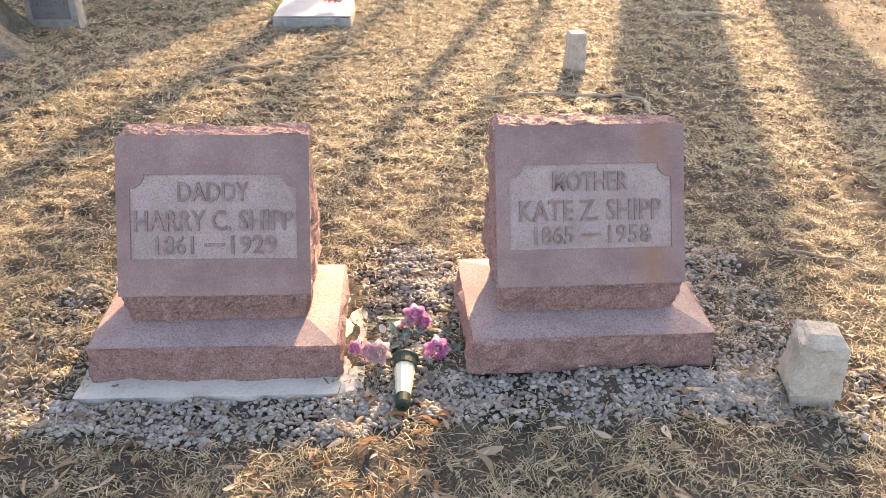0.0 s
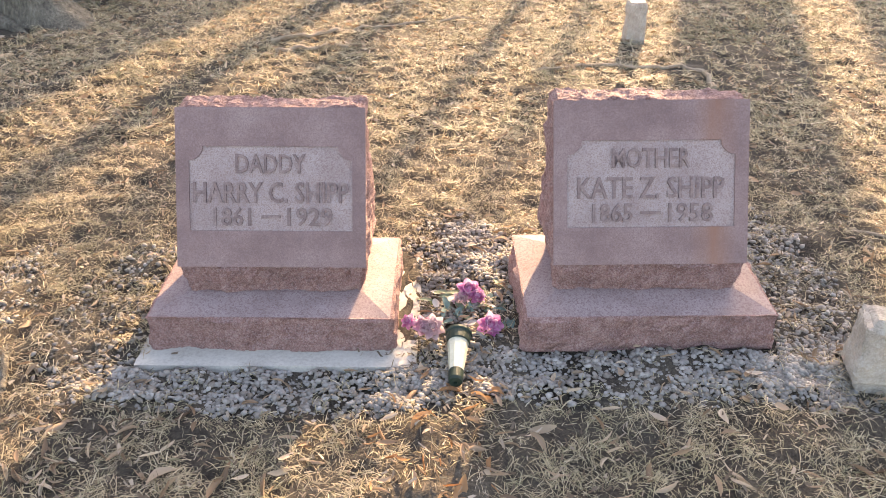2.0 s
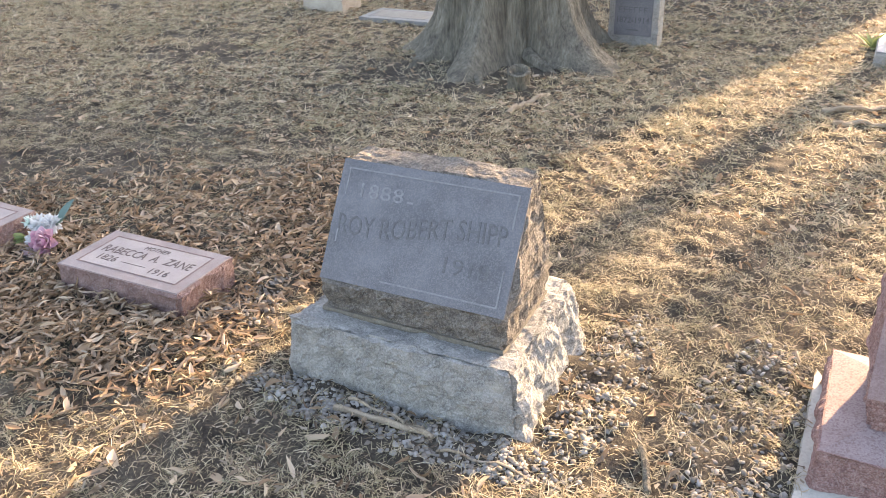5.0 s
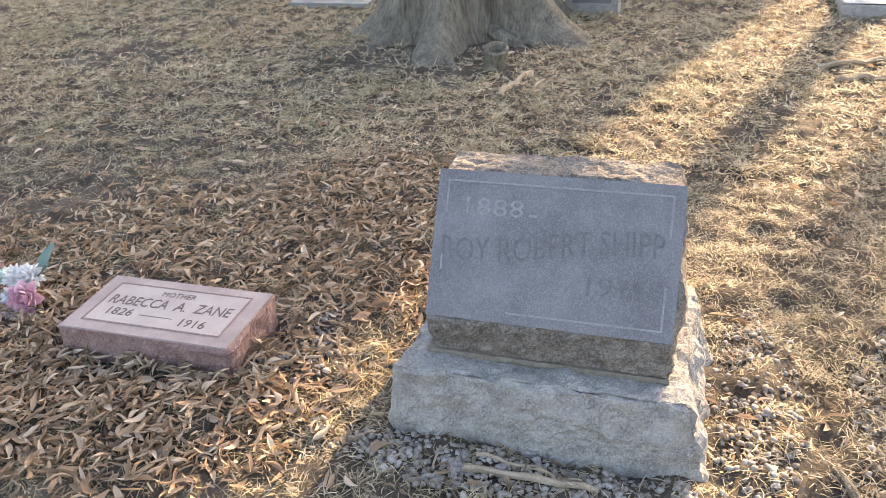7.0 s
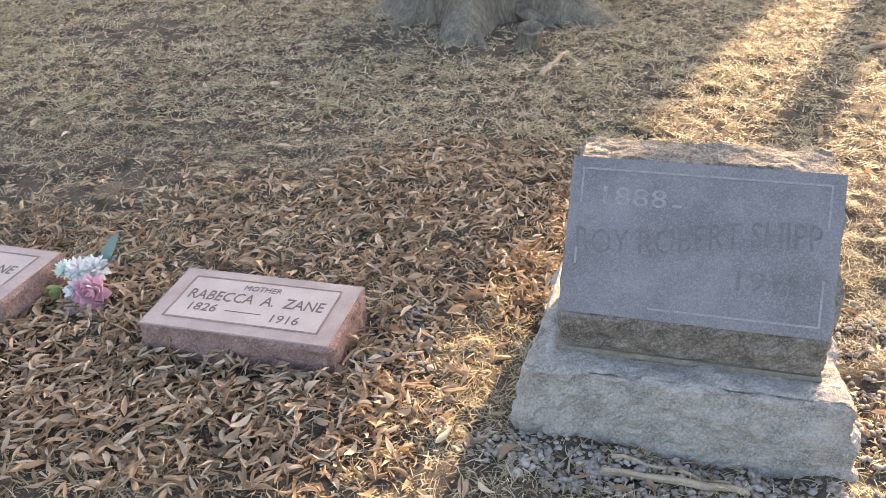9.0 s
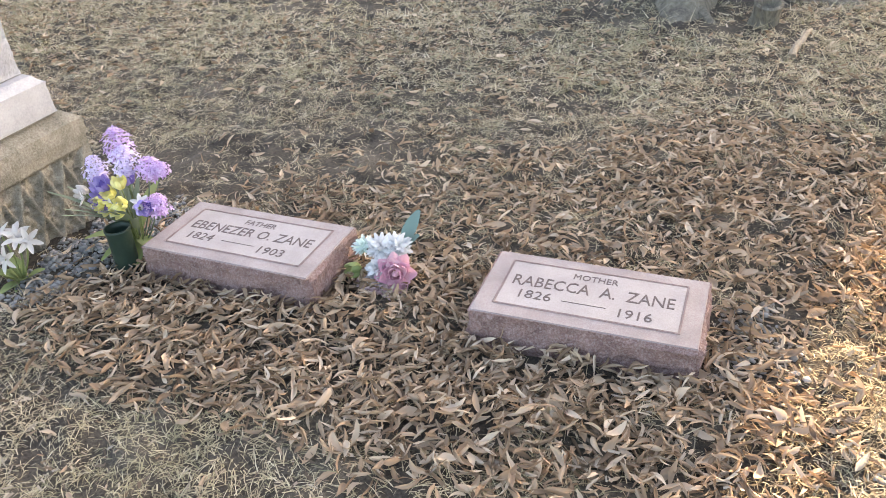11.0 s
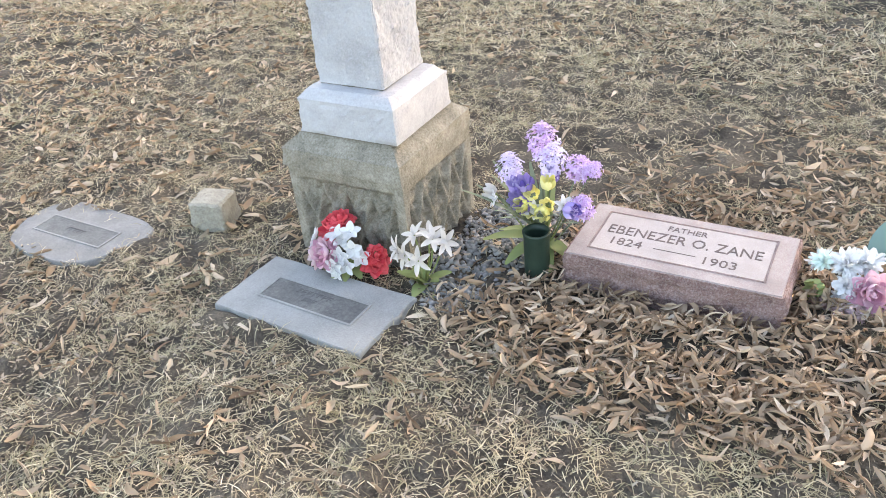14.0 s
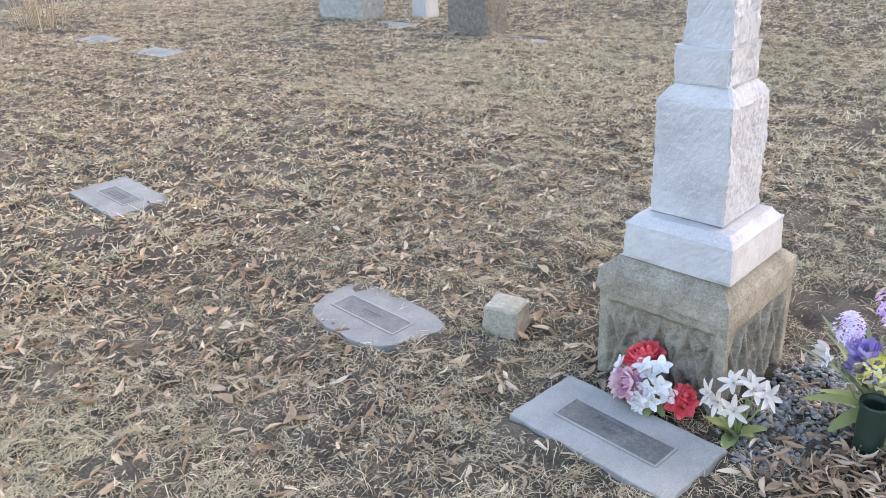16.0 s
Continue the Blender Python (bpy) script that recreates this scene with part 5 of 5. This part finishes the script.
GRAVEL = (  # x, y, half width, half depth, density
    (0.05, -0.30, 0.55, 0.12, 1.0), (1.15, -0.27, 0.62, 0.13, 1.0), (0.60, 0.30, 0.20, 0.42, 0.7), (1.75, 0.25, 0.20, 0.55, 0.5), (-0.58, 0.05, 0.16, 0.40, 0.22),
    (-1.55, -0.42, 0.50, 0.09, 0.8), (-1.02, 0.05, 0.12, 0.42, 0.28), (-2.38, -0.08, 0.12, 0.22, 0.6), (1.20, 0.52, 0.5, 0.15, 0.3), (1.9, -0.30, 0.30, 0.2, 0.35))
GRAVEL_2 = ((-4.50, -0.17, 0.17, 0.33, 1.0), (-4.36, 0.05, 0.1, 0.15, 0.5))
BARE = ((-5.3, 2.9, 0.55, 0.35), (-11.1, 2.8, 0.75, 0.25), (-15.2, 1.9, 1.2, 0.5), (-5.6, 3.4, 0.5, 0.25), (-4.1, 0.75, 0.5, 0.3), (-3.2, 3.0, 0.8, 0.3), (1.2, 2.3, 0.4, 0.12), (-0.9, 2.2, 0.3, 0.25), (2.4, 2.7, 0.4, 0.5), (-4.55, 0.45, 0.35, 0.25))


def inside(x, y, rects, grow=0.0):
    hit = np.zeros(len(x), bool)
    for x0, x1, y0, y1 in rects:
        hit |= (x > x0 - grow) & (x < x1 + grow) & (y > y0 - grow) & (y < y1 + grow)
    return hit


def blobs(x, y, spots):
    out = np.zeros(len(x))
    for s in spots:
        d = ((x - s[0]) / s[2]) ** 2 + ((y - s[1]) / s[3]) ** 2
        out = np.maximum(out, (s[4] if len(s) > 4 else 1.0) * np.clip(1.6 - d, 0, 1))
    return out


def patchy(x, y, f=1.0):
    p = np.sin(3.1 * f * x + 1.9 * np.sin(2.3 * f * y)) * np.sin(2.7 * f * y + 1.7 * np.sin(1.9 * f * x + 1)) + 0.7 * np.sin(8.3 * f * x + 3 * np.sin(5.1 * f * y)) * np.sin(7.1 * f * y + 2 * np.sin(6.3 * f * x))
    return np.clip(0.5 + 0.4 * p, 0, 1)


def pile(x, y):
    """How thickly the fallen leaves lie."""
    d = np.clip(1.5 - ((x + 3.35) / 1.15) ** 4 - ((y + 0.30) / 0.45) ** 2, 0, 1)
    d = np.maximum(d, 0.75 * np.clip(1.4 - ((x + 2.4) / 0.7) ** 2 - ((y - 0.75) / 0.75) ** 2, 0, 1))
    d = np.maximum(d, 0.45 * np.clip(1.4 - ((x + 3.3) / 1.2) ** 2 - ((y - 0.5) / 0.5) ** 2, 0, 1))
    d = np.maximum(d, 0.5 * np.clip(1.3 - ((x - 0.55) / 0.2) ** 2 - ((y + 0.6) / 0.3) ** 2, 0, 1))
    return d


# stone chips
def chips(name, spots, count, mat, label, seed, size):
    r = np.random.default_rng(seed)
    x = np.concatenate([r.uniform(s[0] - 1.3 * s[2], s[0] + 1.3 * s[2], int(count * s[2] * s[3])) for s in spots])
    y = np.concatenate([r.uniform(s[1] - 1.3 * s[3], s[1] + 1.3 * s[3], int(count * s[2] * s[3])) for s in spots])
    keep = (r.random(len(x)) < blobs(x, y, spots) * (0.45 + 0.7 * patchy(x, y, 3.0))) & ~inside(x, y, STONES[:-1], 0.005) & ~inside(x, y, STONES[-1:])
    x, y = x[keep], y[keep]
    bm = bmesh.new()
    bmesh.ops.create_icosphere(bm, subdivisions=1, radius=1.0)
    bm.verts.ensure_lookup_table()
    tv, tf = np.array([v.co[:] for v in bm.verts]), np.array([[v.index for v in f.verts] for f in bm.faces])
    bm.free()
    vs, fs, k = [], [], 0
    for q in range(8):
        sel = np.arange(q, len(x), 8)
        shape = tv * (1 + 0.28 * r.normal(size=(len(tv), 1))) * (1, 0.8, 0.5)
        s = size * r.uniform(0.55, 1.35, (len(sel), 1)) * np.ones(3)
        z = height(x[sel], y[sel]) + s[:, 0] * r.uniform(0.1, 0.6, len(sel))
        v, f = scatter(shape, tf, np.stack([x[sel], y[sel], z], -1), turns(r.uniform(0, 6.3, len(sel)), r.normal(0, 0.28, len(sel)), r.normal(0, 0.28, len(sel))), s)
        vs.append(v)
        fs.append(f + k)
        k += len(v)
    tagged(part(name, fast_mesh(name, np.concatenate(vs), np.concatenate(fs)), mat), label, "gravel", kind="stuff")


chips("gravel", GRAVEL, 68000, GRAVEL_PALE, "pale grey stone chips around the headstones", 31, 0.0094)
chips("gravel", GRAVEL_2, 60000, GRAVEL_BLUE, "blue grey stone chips beside the monument", 32, 0.0098)


# fallen leaves
def leaf_template(curl, fold):
    """A small, coarse leaf, for those further off."""
    v, f = [], []
    for i, (t, w) in enumerate(((0, 0.03), (0.25, 0.28), (0.6, 0.32), (1.0, 0.02))):
        for j in (-1, 0, 1):
            v.append((w * j * 0.5, t - 0.5, fold * abs(j) * w * 0.5 + curl * (t - 0.5) ** 2 * 2))
    for i in range(3):
        for j in range(2):
            a = i * 3 + j
            f.append((a, a + 1, a + 4, a + 3))
    return np.array(v), np.array(f)


def curled_leaf(seed):
    """A dried leaf, rolled across, arched and twisted along its length, with an uneven edge."""
    r = random.Random(seed)
    wide, rolled, arch = r.uniform(0.22, 0.44), r.uniform(1.3, 5.6) * r.choice((1, 1, -1)), r.uniform(-0.5, 0.6)
    twist, sway, belly = r.uniform(-0.8, 0.8), r.uniform(-0.16, 0.16), r.uniform(0.75, 1.35)
    v, f = [], []
    for i in range(6):
        t = i / 5
        w = wide * (0.16 + 0.9 * math.sin(math.pi * t ** belly) ** 0.6) * r.uniform(0.85, 1.12)
        turn_t = rolled * (0.65 + 0.5 * t)
        c, q = math.cos(twist * (t - 0.5)), math.sin(twist * (t - 0.5))
        for j in range(5):
            u = -1 + j / 2
            a = u * turn_t / 2
            x, z = w / turn_t * math.sin(a), w / turn_t * (1 - math.cos(a)) + r.uniform(-0.012, 0.012)
            edge = r.uniform(0.86, 1.08) if j in (0, 4) else 1.0
            x, z = x * edge * c - z * q, x * edge * q + z * c
            v.append((x + sway * math.sin(math.pi * t), t - 0.5, z + arch * (t - 0.5) ** 2 * 1.6))
    for i in range(5):
        for j in range(4):
            a = i * 5 + j
            f.append((a, a + 1, a + 6, a + 5))
    return np.array(v), np.array(f)


FAR_LEAVES = [leaf_template(c, q) for c, q in ((0.15, 0.9), (0.30, 1.4), (-0.25, 0.8), (0.05, 1.7), (0.45, 0.5), (-0.12, -1.2))]
TEMPLATES = [curled_leaf(300 + q) for q in range(18)]
BITS = [(np.array(((-0.16, -0.5, 0.0), (0.10, -0.36, 0.05), (0.17, 0.40, 0.02), (-0.04, 0.5, 0.10))), np.array(((0, 1, 2, 3),))),
        (np.array(((-0.07, -0.5, 0.0), (0.08, -0.48, 0.03), (0.05, 0.5, 0.16), (-0.04, 0.46, 0.14))), np.array(((0, 1, 2, 3),))),
        (np.array(((-0.22, -0.36, 0.05), (0.05, -0.45, 0.0), (0.20, 0.30, 0.12), (-0.02, 0.20, 0.03))), np.array(((0, 1, 2, 3),)))]


def leaf_spots(n, x0, x1, y0, y1, dens, seed):
    r = np.random.default_rng(seed)
    x, y = r.uniform(x0, x1, n), r.uniform(y0, y1, n)
    keep = (r.random(n) < dens(x, y) * (1 - 0.85 * blobs(x, y, GRAVEL_2)) * (1 - 0.8 * blobs(x, y, BARE))) & ~inside(x, y, STONES[:-1])
    return x[keep], y[keep]


def leaves(name, x, y, size, label, seed, mat=None, upright=0.25, shapes=TEMPLATES):
    r = np.random.default_rng(seed)
    vs, fs, k = [], [], 0
    for q, (tv, tf) in enumerate(shapes):
        xs, ys = x[q :: len(shapes)], y[q :: len(shapes)]
        n = len(xs)
        s = size * r.uniform(0.6, 1.25, (n, 1)) * np.stack([r.uniform(0.6, 1.3, n), np.ones(n), np.ones(n)], -1)
        z = height(xs, ys) + 0.010 + 0.034 * pile(xs, ys) * r.random(n) + r.uniform(0, 0.008, n)
        v, f = scatter(tv, tf, np.stack([xs, ys, z], -1), turns(r.uniform(0, 6.3, n), r.normal(0, upright, n), r.normal(0, upright * 1.6, n)), s)
        vs.append(v)
        fs.append(f + k)
        k += len(v)
    return tagged(part(name, fast_mesh(name, np.concatenate(vs), np.concatenate(fs)), mat or LEAF), label, "fallen leaves", kind="stuff")


px, py = leaf_spots(25000, -4.8, -1.6, -1.0, 1.7, lambda x, y: pile(x, y), 41)
leaves("fallen_leaves", px, py, 0.056, "thick drift of curled brown fallen leaves", 42, None, 0.38)
px, py = leaf_spots(6200, -7.5, 3.2, -2.4, 2.2, lambda x, y: 0.25 + 0.75 * patchy(x, y, 0.7), 43)
leaves("fallen_leaves", px, py, 0.056, "scattered dry brown leaves in the grass", 44)
px, py = leaf_spots(15000, -17, 5.5, 1.2, 9.0, lambda x, y: 0.2 + 0.8 * patchy(x, y, 0.4), 45)
leaves("fallen_leaves", px, py, 0.055, "scattered dry brown leaves further back", 46, None, 0.3, FAR_LEAVES)
px, py = leaf_spots(4500, -14, -6.0, -1.8, 1.5, lambda x, y: 0.2 + 0.8 * patchy(x, y, 0.5), 47)
leaves("fallen_leaves", px, py, 0.055, "scattered dry brown leaves beyond the monument", 48, None, 0.3, FAR_LEAVES)
px, py = leaf_spots(1500, -6.8, -4.3, -2.2, 0.4, lambda x, y: 0.4 + 0.6 * patchy(x, y, 0.8), 51)
leaves("fallen_leaves", px, py, 0.066, "curled dry leaves in front of the flat markers", 52)
px, py = leaf_spots(560, -2.6, 2.4, -1.3, -0.4, lambda x, y: 0.3 + 0.7 * patchy(x, y, 0.8), 53)
leaves("fallen_leaves", px, py, 0.066, "curled dry leaves in front of the headstones", 54)
px, py = leaf_spots(40, 0.35, 0.75, -0.9, -0.3, lambda x, y: np.ones(len(x)), 49)
leaves("fallen_leaves", px, py, 0.064, "rust brown leaves below the fallen vase", 50, RUST_LEAF, 0.35)


# small broken litter among the grass
def litter(name, n, x0, x1, y0, y1, size, label, seed, mat=None):
    px, py = leaf_spots(n, x0, x1, y0, y1, lambda x, y: np.clip(0.25 + 0.75 * patchy(x, y, 0.9) - 0.7 * blobs(x, y, GRAVEL[:2]), 0, 1), seed)
    return leaves(name, px, py, size, label, seed + 1, mat or LITTER, 0.4, BITS)


litter("leaf_litter", 60000, -7.0, 3.2, -1.6, 2.4, 0.026, "broken leaf litter and bark bits in the grass", 71)
litter("leaf_litter", 9000, -10, 5, -7.5, -2.4, 0.040, "broken leaf litter behind the path", 77)
litter("leaf_litter", 90000, -17, 5.5, 1.8, 9.0, 0.040, "broken leaf litter further back", 73, LEAF)
litter("leaf_litter", 46000, -16, -6.8, -2.2, 2.3, 0.036, "broken leaf litter beyond the monument", 75, LEAF)


# grass
def grass(name, n, x0, x1, y0, y1, length, width, label, seed, bent=True):
    r = np.random.default_rng(seed)
    tufts = n // 12
    cx, cy = r.uniform(x0, x1, tufts), r.uniform(y0, y1, tufts)
    thin = 0.48 + 0.52 * patchy(cx, cy, 1.4)
    thin *= 1 - 0.85 * blobs(cx, cy, GRAVEL + GRAVEL_2)
    thin *= 1 - 0.62 * blobs(cx, cy, BARE)
    thin *= 1 - 0.60 * pile(cx, cy)
    own = r.integers(0, tufts, n)
    x, y = cx[own] + r.normal(0, 0.020, n), cy[own] + r.normal(0, 0.020, n)
    keep = (r.random(tufts) < thin)[own] & ~inside(x, y, STONES, -0.004)
    x, y, own = x[keep], y[keep], own[keep]
    n = len(x)
    way = r.uniform(0, 6.28, tufts)[own]
    yaw = np.where(r.random(n) < 0.45, r.uniform(0, 6.28, n), way + r.normal(0, 0.8, n))
    lean = -np.where(r.random(n) < 0.55, np.clip(r.normal(1.36, 0.12, n), 0.6, 1.55), np.clip(r.normal(0.95, 0.3, n), 0.1, 1.5))
    if bent:
        tv = np.array([(-0.5, 0, 0), (0.5, 0, 0), (0.4, 0.06, 0.5), (-0.4, 0.06, 0.5), (0.08, 0.36, 0.92), (-0.08, 0.36, 0.92)])
        tf = np.array([(0, 1, 2, 3), (3, 2, 4, 5)])
    else:
        tv = np.array([(-0.5, 0, 0), (0.5, 0, 0), (0.0, 0.12, 1.0)])
        tf = np.array([(0, 1, 2)])
    ln = length * r.uniform(0.4, 1.5, n) * r.uniform(0.6, 1.3, tufts)[own]
    s = np.stack([width * r.uniform(0.6, 1.5, n), ln, ln], -1)
    z = height(x, y) - 0.001 + 0.012 * r.random(n)
    v, f = scatter(tv, tf, np.stack([x, y, z], -1), turns(yaw, lean, r.normal(0, 0.9, n)), s)
    tagged(part(name, fast_mesh(name, v, f), GRASS), label, "grass", kind="stuff")


grass("grass", 400000, -6.9, 2.7, -1.4, 1.5, 0.038, 0.0023, "matted dry tan winter grass around the graves", 61)
grass("grass", 480000, -9.5, 4.2, 1.5, 5.6, 0.055, 0.0058, "matted dry tan winter grass behind the graves", 62, False)
grass("grass", 200000, -18, 6.0, 5.6, 10.0, 0.07, 0.010, "dry winter grass in the distance", 63, False)
grass("grass", 330000, -18, -6.9, -2.5, 5.6, 0.060, 0.0072, "dry winter grass beyond the monument", 64, False)
grass("grass", 90000, -7.0, -2.6, -2.4, -1.4, 0.042, 0.0028, "matted dry grass in front of the flat markers", 66)
grass("grass", 40000, -2.6, 2.7, -2.4, -1.4, 0.048, 0.0036, "matted dry grass in front of the headstones", 68, False)
grass("grass", 40000, -10.0, 5.0, -7.5, -2.4, 0.06, 0.0055, "dry winter grass behind the path", 67, False)
grass("grass", 60000, 2.9, 5.0, -1.5, 1.6, 0.055, 0.0042, "dry winter grass beside the small post", 65, False)

# the nearest leaves of the drift, one by one
r = np.random.default_rng(77)
shared = []
for q, (tv, tf) in enumerate(TEMPLATES):
    me = fast_mesh("leaf", tv, tf)
    me.materials.append(LEAF_ONE)
    shared.append(me)
for k in range(300):
    x, y = r.uniform(-4.3, -2.5), r.uniform(-0.80, -0.31)
    ob = new("leaf", shared[k % len(shared)])
    s = 0.057 * r.uniform(0.7, 1.25)
    ob.matrix_basis = pose(x, y, float(height(x, y)) + 0.025 + 0.02 * r.random(), r.normal(0, 18), r.normal(0, 26), r.uniform(0, 360)) @ Matrix.Diagonal((s * r.uniform(0.7, 1.3), s, s, 1))
    ob.parent = ground
